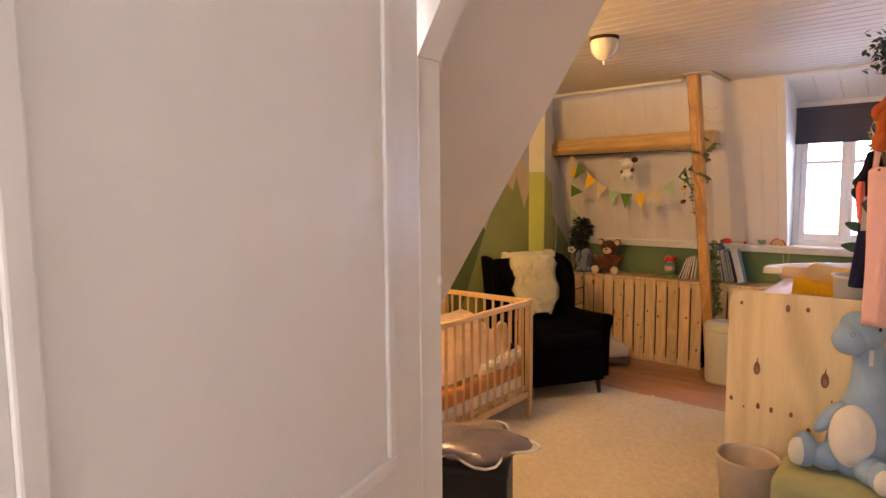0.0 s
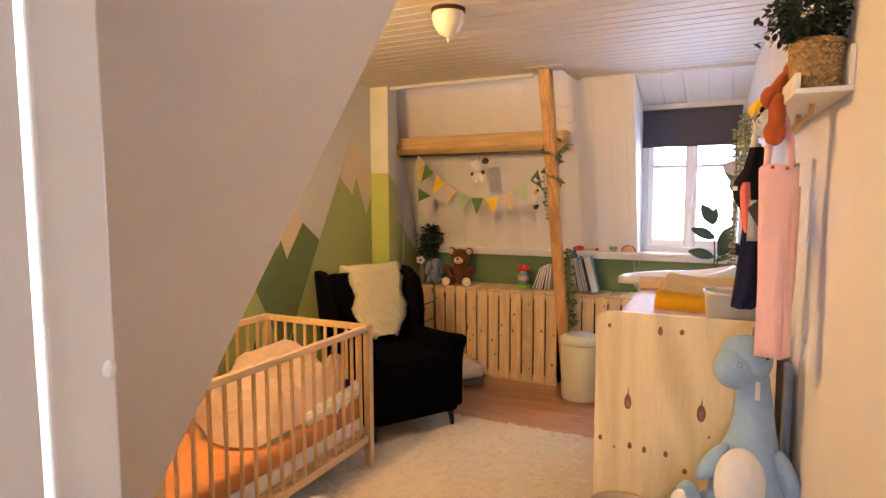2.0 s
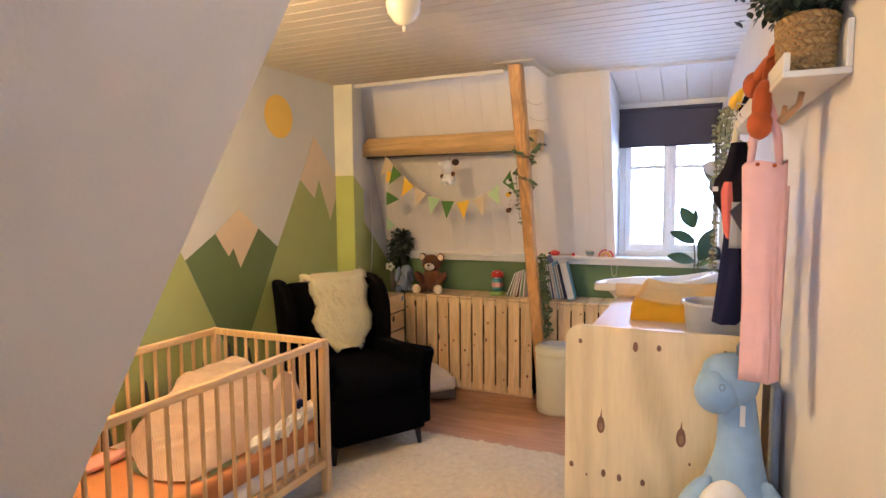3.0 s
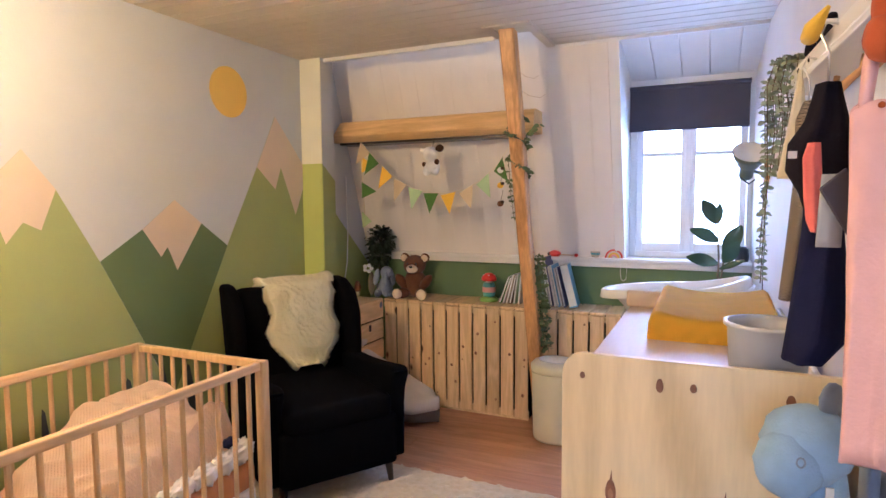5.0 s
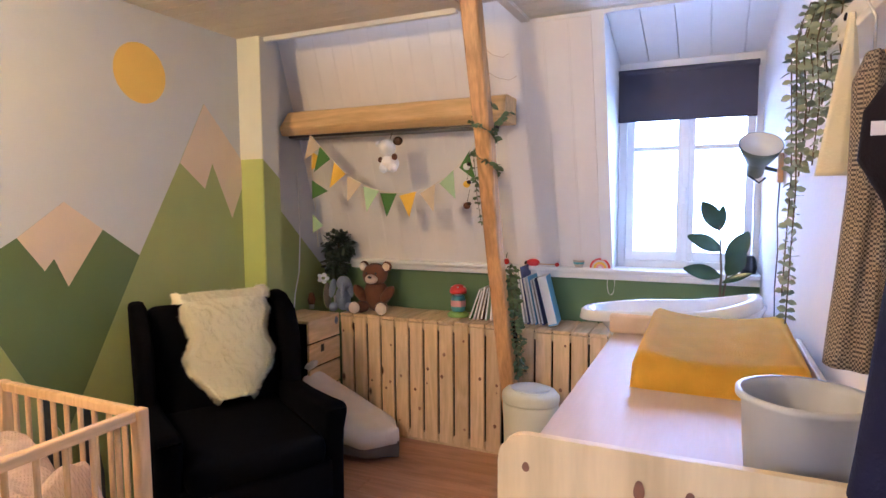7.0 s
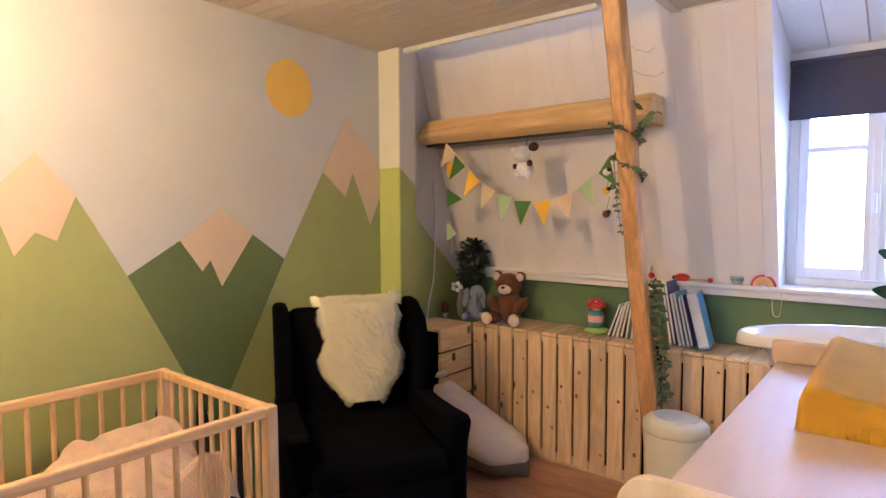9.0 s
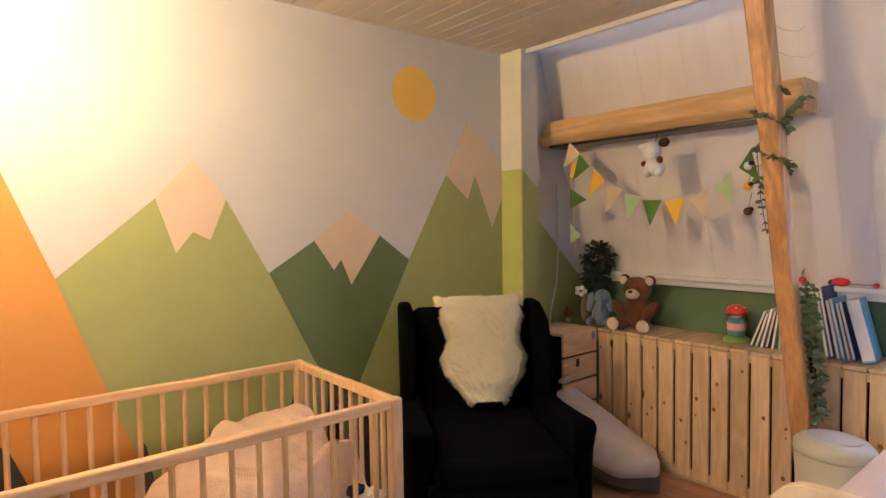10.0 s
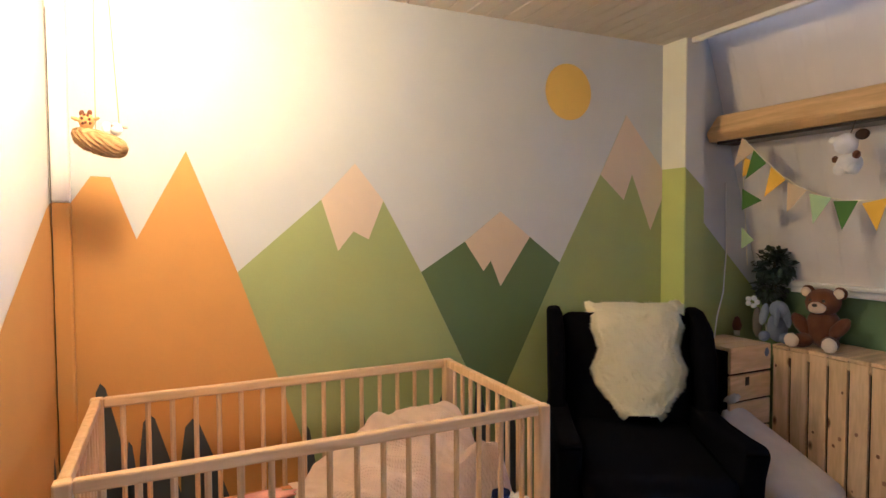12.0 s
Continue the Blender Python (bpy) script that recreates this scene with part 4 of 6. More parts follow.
# window blind
t = thing("roller_blind", "dark slate roller blind half lowered over the window", "blind")
part("cloth", box(B(), 1.922, 2.188, 1.857, 2.604, 2.190, 2.115), "slate_cloth", t)
part("roller", tube(B(), [(1.918, 2.195, 2.115), (2.608, 2.195, 2.115)], 0.016, 14), "slate_cloth", t)
part("bottom_bar", box(B(), 1.922, 2.183, 1.847, 2.604, 2.194, 1.859, 0.003), "slate_cloth", t)

# crib bedding: a blanket heaped up against the crib's head, with deep folds
def ridge(p, k, seed):
    """Round-backed folds, between 0 and 1."""
    return math.exp(-(noise.noise(Vector((p.x * k[0], p.y * k[1], seed))) * 3.2) ** 2)


rows = []
for i in range(151):
    row = []
    for j in range(131):
        u, v = i / 150, j / 130
        x = 0.19 + 0.58 * v
        y = -0.76 + 0.71 * u + 0.07 * math.sin(v * 5 + 1) * (1 - u)
        r1 = ((x - 0.40) / (0.22 if x < 0.4 else 0.27)) ** 2 + ((y + 0.22) / (0.40 if y < -0.22 else 0.24)) ** 2
        r2 = ((x - 0.745) / 0.09) ** 2 + ((y + 0.13) / 0.13) ** 2
        r3 = ((x - 0.68) / 0.14) ** 2 + ((y + 0.46) / 0.20) ** 2
        hump = 0.235 * math.exp(-r1 ** 1.25) + 0.15 * math.exp(-r2 ** 1.6) + 0.06 * math.exp(-r3 ** 1.2)
        p = Vector((x, y, 0))
        q = p + Vector((noise.noise(p * 3.5), noise.noise(p * 3.5 + Vector((5, 1, 0))), 0)) * 0.10
        # folds run down from the heap's top to the open side
        w = Vector((q.x * 0.8 + q.y * 0.6, q.y * 0.8 - q.x * 0.6, 0))
        fold = 0.026 * ridge(w, (1.8, 5.5), 1.7) + 0.024 * ridge(w, (4.5, 12.0), 5.1) + 0.020 * noise.noise(p * 6 + Vector((0, 0, 4))) + 0.004 * noise.noise(p * 20) - 0.012
        rim = min(1.0, u * 9) * min(1.0, v * 6) * min(1.0, (1 - v) * 11) ** 0.6 * min(1.0, (1 - u) * 14) ** 0.6
        inner = min(1.0, u * 6, v * 6, (1 - u) * 6, (1 - v) * 6)
        row.append(Vector((x + 0.35 * fold * inner, y - 0.3 * fold * inner - 0.01, 0.416 + max(0.0, hump + fold * (0.35 + min(1.0, hump * 7)) + 0.022) * rim)))
    rows.append(row)
tagged(part("blanket", cloth(B(), rows, 0.008), "waffle_pink", None, "", True), "crumpled pale pink waffle blanket on the crib mattress", "blanket")
rows = [[Vector((0.22 + 0.57 * v, -0.78 + 0.72 * u + 0.04 * math.sin(v * 9), 0.404 + 0.006 * math.sin(u * 23 + v * 17))) for v in [k / 20 for k in range(21)]] for u in [k / 24 for k in range(25)]]
tagged(part("sheet_blanket", cloth(B(), rows, 0.004), "sage_cloth", None, "", True), "flat sage-green cotton blanket under the pink one", "blanket")
bm = B()
for x, y, z, r in ((0.782, -0.10, 0.455, 0.042), (0.784, -0.19, 0.440, 0.040), (0.784, -0.28, 0.432, 0.040), (0.780, -0.38, 0.428, 0.036), (0.775, -0.45, 0.422, 0.030)):
    blob(bm, (x, y, z), (0.024, r * 1.5, r), 4, 0.55, 11)
tagged(part("muslin_cloth", bm, "white_cloth", None, "", True), "crumpled white muslin cloth by the crib's slats", "cloth")
bm = B()
blob(bm, (0.775, -0.14, 0.505), (0.020, 0.030, 0.020), 3, 0.5, 9)
tagged(part("dark_cloth", bm, "navy_cloth", None, "", True), "small crumpled dark blue cloth in the crib", "cloth")
bm = B()
blob(bm, (0.30, -0.86, 0.42), (0.05, 0.16, 0.018), 3, 0.5, 9)
tagged(part("baby_garment", bm, "pink_toy", None, "", True), "small pink and white garment lying on the sheet", "garment")


# soft toys
def plush_part(name, parent, mat, pieces, label=""):
    bm = B()
    for at, size, *rot in pieces:
        blob(bm, at, size, 3, 0.10, 16, pose(0, 0, 0, *(rot[0] if rot else (0, 0, 0))))
    return part(name, bm, mat, parent, label, True)


t = thing("teddy_bear", "brown plush teddy bear sitting on the crate bench", "teddy bear", (0.50, 1.93, 0.735), 8)
t.matrix_basis = t.matrix_basis @ Matrix.Scale(1.08, 4)
plush_part("body", t, "bear_brown", [((0, 0, 0.095), (0.075, 0.065, 0.095))])
head = plush_part("head", t, "bear_brown", [((0, -0.01, 0.215), (0.074, 0.068, 0.066))])
for s in (-1, 1):
    plush_part("ear", head, "bear_brown", [((s * 0.070, -0.004, 0.262), (0.030, 0.018, 0.030))])
    plush_part("inner_ear", head, "bear_cream", [((s * 0.071, -0.022, 0.261), (0.023, 0.008, 0.023))])
    plush_part("eye", head, "black_plastic", [((s * 0.028, -0.070, 0.228), (0.007, 0.006, 0.007))])
    plush_part("arm", t, "bear_brown", [((s * 0.084, -0.035, 0.105), (0.030, 0.034, 0.060), (0, s * 38, 0))])
    leg = plush_part("leg", t, "bear_brown", [((s * 0.062, -0.075, 0.034), (0.038, 0.062, 0.034), (0, 0, s * 20))])
    plush_part("foot_pad", leg, "bear_cream", [((s * 0.082, -0.128, 0.037), (0.033, 0.018, 0.034))])
plush_part("muzzle", head, "bear_cream", [((0, -0.066, 0.196), (0.038, 0.028, 0.029))])
plush_part("nose", head, "black_plastic", [((0, -0.092, 0.208), (0.012, 0.007, 0.008))])

t = thing("elephant_toy", "blue-grey plush elephant slumped beside the teddy bear", "soft toy", (0.285, 1.88, 0.735), 20)
plush_part("body", t, "ele_grey", [((0, 0, 0.075), (0.05, 0.05, 0.078))])
head = plush_part("head", t, "ele_grey", [((0.01, -0.02, 0.175), (0.045, 0.045, 0.045))])
for s in (-1, 1):
    plush_part("ear", head, "ele_grey", [((s * 0.055 - 0.01, -0.01, 0.14), (0.022, 0.012, 0.062), (0, s * -12, 0))])
    plush_part("leg", t, "ele_grey", [((s * 0.05, -0.05, 0.028), (0.026, 0.045, 0.028))])
plush_part("trunk", head, "ele_grey", [((0.015, -0.07, 0.14), (0.014, 0.016, 0.05))])
part("hanging_foot", blob(B(), (-0.035, -0.115, -0.045), (0.028, 0.022, 0.035), 3, 0.15, 14), "ele_grey", t, "", True)

t = thing("artificial_plant", "dark green bushy artificial plant in a white pot", "plant", (0.19, 1.98, 0.735))
part("pot", lathe(B(), [(0, 0), (0.035, 0), (0.043, 0.07), (0.040, 0.07), (0.036, 0.06), (0, 0.055)], 20), "white_plastic", t, "small white pot", True)
part("stem", tube(B(), [(0, 0, 0.05), (0.01, 0, 0.2), (0, 0.0, 0.42)], 0.006, 6), "stem", t)
bm = B()
bush(bm, (0.0, 0.0, 0.40), (0.108, 0.07, 0.10), 380, 0.038, 0.014, 3)
bush(bm, (-0.02, 0.0, 0.27), (0.085, 0.06, 0.10), 220, 0.038, 0.014, 4)
tagged(part("foliage", bm, "dark_leaf", t), kind="stuff")
t = thing("flower_toy", "white plush flower toy leaning behind the elephant", "soft toy", (0.155, 1.86, 0.735))
plush_part("petals", t, "plush_white", [((0.03 * math.cos(a), -0.01, 0.20 + 0.022 * math.sin(a)), (0.016, 0.012, 0.014)) for a in (0, 1.25, 2.5, 3.77, 5.0)])
plush_part("body", t, "seat_grey", [((0.01, 0.02, 0.085), (0.026, 0.024, 0.085))])
t = thing("small_figurine", "small terracotta figurine with a cream foot", "figurine", (0.075, 1.83, 0.735))
part("body", lathe(B(), [(0, 0.03), (0.02, 0.03), (0.026, 0.06), (0.014, 0.10), (0, 0.11)], 14), "bear_brown", t, "", True)
part("foot", lathe(B(), [(0, 0), (0.016, 0), (0.016, 0.03), (0, 0.03)], 14), "cream_plastic", t, "cream foot", True)

# mushroom spinner
t = thing("spinning_top_toy", "plastic mushroom spinning toy with a red cap", "toy", (1.045, 1.97, 0.736))
part("base", lathe(B(), [(0, 0), (0.062, 0), (0.066, 0.015), (0.045, 0.03), (0, 0.032)], 24), "green_toy", t, "lime-green base", True)
part("drum", lathe(B(), [(0.0, 0.03), (0.038, 0.032), (0.044, 0.06), (0.044, 0.10), (0.036, 0.125), (0, 0.126)], 24), "teal_toy", t, "teal drum", True)
part("picture_band", lathe(B(), [(0.0445, 0.062), (0.0455, 0.064), (0.0455, 0.096), (0.0445, 0.098)], 24), "pink_toy", t, "pink picture band")
cap = part("cap", lathe(B(), [(0, 0.138), (0.05, 0.14), (0.052, 0.155), (0.042, 0.178), (0.02, 0.19), (0, 0.192)], 24), "red_toy", t, "red mushroom cap", True)
part("neck", lathe(B(), [(0.02, 0.12), (0.024, 0.13), (0.02, 0.141)], 16), "white_plastic", t)
for a in range(5):
    part("spot", blob(B(), (0.036 * math.cos(a * 1.26), 0.036 * math.sin(a * 1.26), 0.178), (0.008, 0.008, 0.005), 2), "white_plastic", cap)


# books
def book(at, w, h, d, lean, mat, turn=0.0, label="thin picture book leaning on its neighbours"):
    t = thing("book", label, "book", at, turn, "books on the crate bench")
    m = pose(0, 0, 0, 0, lean, 0)
    bm = box(B(), 0, -d, 0.0, w, 0, h, 0.001, 1)
    bmesh.ops.transform(bm, matrix=m, verts=bm.verts)
    part("cover", bm, mat, t)
    bm = box(B(), 0.0015, -d + 0.004, 0.003, w - 0.0015, 0.002, h - 0.004)
    bmesh.ops.transform(bm, matrix=m @ Matrix.Translation((0, -0.0055, 0.0055)), verts=bm.verts)
    part("page_block", bm, "paper_white", t)


for k, (x, h, lean, mat) in enumerate(((1.135, 0.19, 20, "flag_green"), (1.160, 0.18, 17, "felt_beige"), (1.184, 0.20, 14, "flag_beige"), (1.208, 0.19, 12, "bear_brown"), (1.235, 0.20, 8, "flag_mint"), (1.265, 0.19, 5, "peach_paint"))):
    book((x, 2.06, 0.7365), 0.012, h, 0.15, lean, mat)
for k, (x, h, lean, mat) in enumerate(((1.475, 0.30, -9, "paper_grey"), (1.495, 0.32, -10, "paper_navy"), (1.518, 0.26, -11, "paper_white"), (1.54, 0.27, -12, "paper_blue"), (1.56, 0.25, -12, "felt_beige"), (1.58, 0.26, -13, "paper_navy"))):
    book((x, 2.08, 0.739), 0.012, h, 0.19, lean, mat)
book((1.605, 2.02, 0.740), 0.05, 0.27, 0.15, -14, "paper_blue", 6, "bright blue picture folder leaning on the books")

# on the ledge
LZ = 1.0475
t = thing("ladybird_toy", "red wooden ladybird toy on the ledge", "toy", (1.475, 2.07, LZ))
part("body", blob(B(), (0, 0, 0.018), (0.04, 0.025, 0.022), 3), "red_toy", t, "", True)
part("head", blob(B(), (-0.038, 0, 0.014), (0.014, 0.014, 0.014), 3), "black_plastic", t, "", True)
t = thing("cherry_toy", "red wooden cherry toy with a green leaf on the ledge", "toy", (1.315, 2.065, LZ))
part("fruit", blob(B(), (0, 0, 0.018), (0.017, 0.017, 0.018), 3), "red_toy", t, "", True)
bm = B()
leaf(bm, (0, 0, 0.035), (0.005, 0, 0.075), 0.012)
part("leaf", bm, "ivy_leaf", t)
t = thing("mallet_toy", "thin wooden stick with a red ball", "toy", (1.51, 2.06, LZ))
part("stick", tube(B(), [(0.0, 0, 0.012), (0.10, -0.004, 0.012)], 0.003, 8), "hook_wood", t)
part("ball", blob(B(), (0.108, -0.004, 0.012), (0.013, 0.013, 0.012), 3), "red_toy", t, "red ball", True)
t = thing("small_cup", "small patterned ceramic cup on the ledge", "cup", (1.735, 2.09, LZ))
part("cup", lathe(B(), [(0, 0), (0.022, 0), (0.033, 0.04), (0.030, 0.04), (0.020, 0.006), (0, 0.006)], 22), "felt_beige", t, "", True)
part("band", lathe(B(), [(0.0275, 0.018), (0.0290, 0.018), (0.0318, 0.03), (0.0300, 0.03)], 22), "teal_toy", t)
t = thing("rainbow_toy", "stacked wooden rainbow toy on the ledge", "toy", (1.853, 2.09, LZ))
for k, (r0, mat) in enumerate(((0.056, "red_toy"), (0.045, "peach_paint"), (0.034, "flag_yellow"), (0.023, "pink_toy"))):
    bm = B()
    pts = [(r0 * math.cos(a * math.pi / 16), -0.014, r0 * math.sin(a * math.pi / 16)) for a in range(17)]
    pts += [((r0 - 0.0102) * math.cos(a * math.pi / 16), -0.014, (r0 - 0.0102) * math.sin(a * math.pi / 16)) for a in range(16, -1, -1)]
    part("arch", prism(bm, pts, (0, 0.03, 0)), mat, t)
t = thing("glass_jar", "dark glass jar in the window's corner", "jar", (2.585, 2.12, LZ))
part("jar", lathe(B(), [(0, 0), (0.035, 0), (0.04, 0.03), (0.034, 0.075), (0.022, 0.09), (0, 0.09)], 20), "black_plastic", t, "", True)

tagged(part("cord_loop", tube(B(), [(1.900, 2.052, 1.03), (1.898, 2.05, 0.96), (1.905, 2.05, 0.915), (1.920, 2.05, 0.905), (1.933, 2.05, 0.92), (1.938, 2.05, 0.97), (1.935, 2.052, 1.03)], 0.0018, 6), "white_plastic", None, "", True), "thin pale cord loop hanging from the ledge", "cord")

# rubber plant
t = thing("rubber_plant", "rubber plant with large dark glossy leaves by the window", "plant", (2.455, 1.96, 0.775))
part("pot", lathe(B(), [(0, -0.037), (0.07, -0.037), (0.09, 0.15), (0.084, 0.15), (0.08, 0.13), (0, 0.125)], 24), "felt_beige", t, "", True)
part("stem", tube(B(), [(0, 0, 0.12), (0.005, 0.01, 0.3), (-0.01, 0.02, 0.52)], [0.007, 0.006, 0.004], 7), "stem", t)
part("stem", tube(B(), [(0.01, 0, 0.12), (0.03, 0.01, 0.28), (0.05, 0.02, 0.40)], [0.006, 0.005, 0.004], 7), "stem", t)
for b, e, w in (((-0.01, 0.02, 0.50), (-0.085, 0.0, 0.64), 0.046), ((-0.005, 0.02, 0.50), (0.005, 0.01, 0.62), 0.022), ((0.0, 0.01, 0.40), (-0.145, -0.03, 0.475), 0.042), ((0.03, 0.01, 0.33), (0.115, -0.02, 0.49), 0.046),
                ((0.0, 0.0, 0.27), (-0.16, -0.05, 0.315), 0.040), ((0.03, 0.0, 0.28), (0.10, -0.06, 0.40), 0.042), ((0.01, 0.0, 0.24), (0.13, -0.05, 0.30), 0.018), ((0.04, 0.02, 0.38), (0.11, 0.04, 0.46), 0.038)):
    bm = B()
    leaf(bm, b, e, w, Vector((0.2, -1, 0.5)), 0.2, 8)
    part("leaf", bm, "rubber_leaf", t, "", True)

# bath tub on its stand behind the changing table
t = thing("baby_bath", "white plastic baby bath on a stand behind the changing table", "baby bath", (2.25, 1.36, -0.012))
bm = B()
outer, inner = [], []
prof = [(0.50, 0.78), (0.66, 0.80), (0.80, 0.90), (0.88, 0.958), (0.965, 0.962), (0.985, 0.952), (1.0, 0.956), (0.985, 0.992), (0.96, 1.0), (0.88, 0.997), (0.78, 0.90), (0.62, 0.815), (0.0, 0.80)]
rings = []
for r, z in prof:
    ring = []
    for k in range(44):
        a = k * math.tau / 44
        ex = 0.355 * abs(math.cos(a)) ** 0.75 * (1 if math.cos(a) >= 0 else -1)
        ey = (0.165 + 0.02 * math.cos(a)) * abs(math.sin(a)) ** 0.8 * (1 if math.sin(a) >= 0 else -1)
        rise = 0.050 * max(0.0, math.cos(a)) ** 1.5 + 0.012 * max(0.0, math.cos(a)) if z > 0.88 else 0
        dip = -0.028 * max(0.0, -math.cos(a)) if z > 0.88 else 0
        ring.append(bm.verts.new((r * ex + (0.055 if r < 0.9 and z < 0.99 else 0.0), r * ey, z + rise + dip)))
    rings.append(ring)
for a, b in zip(rings, rings[1:]):
    for k in range(44):
        bm.faces.new((a[k], a[(k + 1) % 44], b[(k + 1) % 44], b[k]))
bm.faces.new(rings[0])
part("tub", bm, "white_plastic", t, "", True)
for sx in (-1, 1):
    for sy in (-1, 1):
        part("leg", tube(B(), [(sx * 0.20, sy * 0.15, 0.0), (sx * 0.16, sy * 0.08, 0.785)], 0.014, 8), "white_plastic", t)

# changing mat, a padded wedge hollow along its middle
rows = []
n = 40
for i in range(n + 1):
    row = []
    for j in range(n + 1):
        u, v = i / n, j / n
        # the outer rows run down the rounded sides
        a = max(0.0, 1 - min(u, 1 - u) * 12)
        b = max(0.0, 1 - min(v, 1 - v) * 12)
        edge = min(1.0, (a ** 2.4 + b ** 2.4) ** (1 / 2.4))
        top = 0.070 + 0.030 * (2 * v - 1) ** 2 + 0.026 * u
        z = 0.9265 + top * (1 - edge ** 2.2) + 0.0025 * noise.noise(Vector((u * 7, v * 7, 0))) * (1 - edge)
        su = 0.5 + (u - 0.5) * (1 - 0.02 * b)
        bulge = 0.012 * math.sin(math.pi * min(1, edge)) if edge < 1 else 0
        row.append(Vector((2.222 + 0.43 * v + bulge * (v - 0.5) * 2, 0.385 + 0.64 * su + bulge * (u - 0.5) * 2, z)))
    rows.append(row)
tagged(part("changing_mat", cloth(B(), rows, 0.003), "mustard_cloth", None, "", True), "mustard-yellow changing mat on the plywood table", "changing mat")
t = thing("bucket", "pale grey plastic bucket on the changing table", "bucket", (2.56, -0.125, 0.9255))
part("body", lathe(B(), [(0, 0), (0.083, 0), (0.094, 0.172), (0.100, 0.176), (0.101, 0.186), (0.095, 0.186), (0.090, 0.172), (0.079, 0.006), (0, 0.006)], 40), "grey_plastic", t, "", True)
part("rim", lathe(B(), [(0.096, 0.174), (0.103, 0.177), (0.103, 0.187), (0.095, 0.188)], 40), "grey_plastic", t, "", True)

# nappy bin
t = thing("nappy_bin", "cream oval pedal bin beside the leaning post", "bin", (1.60, 1.60, 0))
part("body", lathe(B(), [(0, 0), (0.125, 0), (0.132, 0.02), (0.142, 0.40), (0.138, 0.41), (0, 0.41)], 32, 1.0, 0.85), "cream_plastic", t, "", True)
part("lid", lathe(B(), [(0.143, 0.412), (0.146, 0.42), (0.146, 0.45), (0.125, 0.472), (0.08, 0.478), (0, 0.48)], 32, 1.0, 0.85), "cream_plastic", t, "cream lid", True)
part("lid_inset", lathe(B(), [(0.10, 0.474), (0.10, 0.482), (0, 0.484)], 32, 1.0, 0.85), "bin_lid", t, "grey lid inset")

# teardrop floor seat
t = thing("floor_cushion", "white and grey teardrop floor cushion in front of the crates", "floor cushion", (0.57, 1.545, 0))


def teardrop(bm, z_from, z_to, puff):
    rings = []
    for i in range(25):
        u = i / 24
        x = -0.34 + 0.63 * u
        w = 0.20 * (math.sin(math.pi * min(1, 0.10 + 0.62 * (1 - u) + 0.14)) ** 0.8) * min(1, (1 - u) * 5 + 0.10) * min(1.0, u * 5 + 0.35)
        hgt = 0.17 + 0.30 * max(0, 1 - u * 1.12) ** 1.2
        ring = []
        for k in range(24):
            a = k * math.tau / 24
            c, s = math.cos(a), math.sin(a)
            z = 0.5 * hgt + 0.5 * hgt * (abs(s) ** 0.7) * (1 if s >= 0 else -1)
            z = min(max(z, z_from * hgt), z_to * hgt)
            ring.append(bm.verts.new((x, w * c * puff, z * 1.0 + 0.003)))
        rings.append(ring)
    for a, b in zip(rings, rings[1:]):
        for k in range(24):
            bm.faces.new((a[k], a[(k + 1) % 24], b[(k + 1) % 24], b[k]))
    bm.faces.new(rings[0]), bm.faces.new(rings[-1])
    return bm


part("base", teardrop(B(), 0.0, 0.55, 1.0), "seat_grey", t, "dark grey lower half", True)
part("top", teardrop(B(), 0.50, 1.0, 1.012), "seat_white", t, "off-white upper half", True)
part("loop", blob(B(), (-0.26, -0.04, 0.475), (0.045, 0.03, 0.022), 3, 0.3, 9, pose(0, 0, 0, 0, -30, 0)), "seat_white", t, "fabric carrying loop", True)
# lamp flex in the nook
tagged(part("lamp_cable", tube(B(), [(0.012, 1.80, 1.60), (0.02, 1.80, 1.20), (0.03, 1.77, 0.98), (0.05, 1.70, 0.85), (0.10, 1.62, 0.742)], 0.004, 6), "white_plastic", None, "", True), "thin white cable hanging down the nook's wall", "cable")

# bunting under the beam
t = thing("bunting", "felt triangle bunting in green, yellow and beige", "bunting")
string = [(0.285, 1.60, 1.80), (0.38, 1.60, 1.70), (0.48, 1.60, 1.61), (0.57, 1.60, 1.545), (0.68, 1.60, 1.495), (0.79, 1.60, 1.468), (0.91, 1.60, 1.465), (1.03, 1.60, 1.49), (1.14, 1.60, 1.55), (1.24, 1.60, 1.635), (1.335, 1.56, 1.75)]
part("string", tube(B(), string, 0.002, 5), "cream_cloth", t)


def flag(i, u, mat, drop=0.128, w=0.052, swing=0.0):
    a, b = Vector(string[i]), Vector(string[i + 1])
    c = a.lerp(b, u)
    d = (b - a).normalized()
    dn = Vector((d.z, 0, -d.x)) if d.x > 0 else Vector((-d.z, 0, d.x))
    dn = (dn + Vector((0, 0, -0.5)) + Vector((swing, 0, 0))).normalized()
    bm = B()
    prism(bm, [c - d * w + Vector((0, -0.003, 0)), c + d * w + Vector((0, -0.003, 0)), c + dn * drop + Vector((0, -0.02, 0))], (0, -0.002, 0))
    part("flag", bm, mat, t)


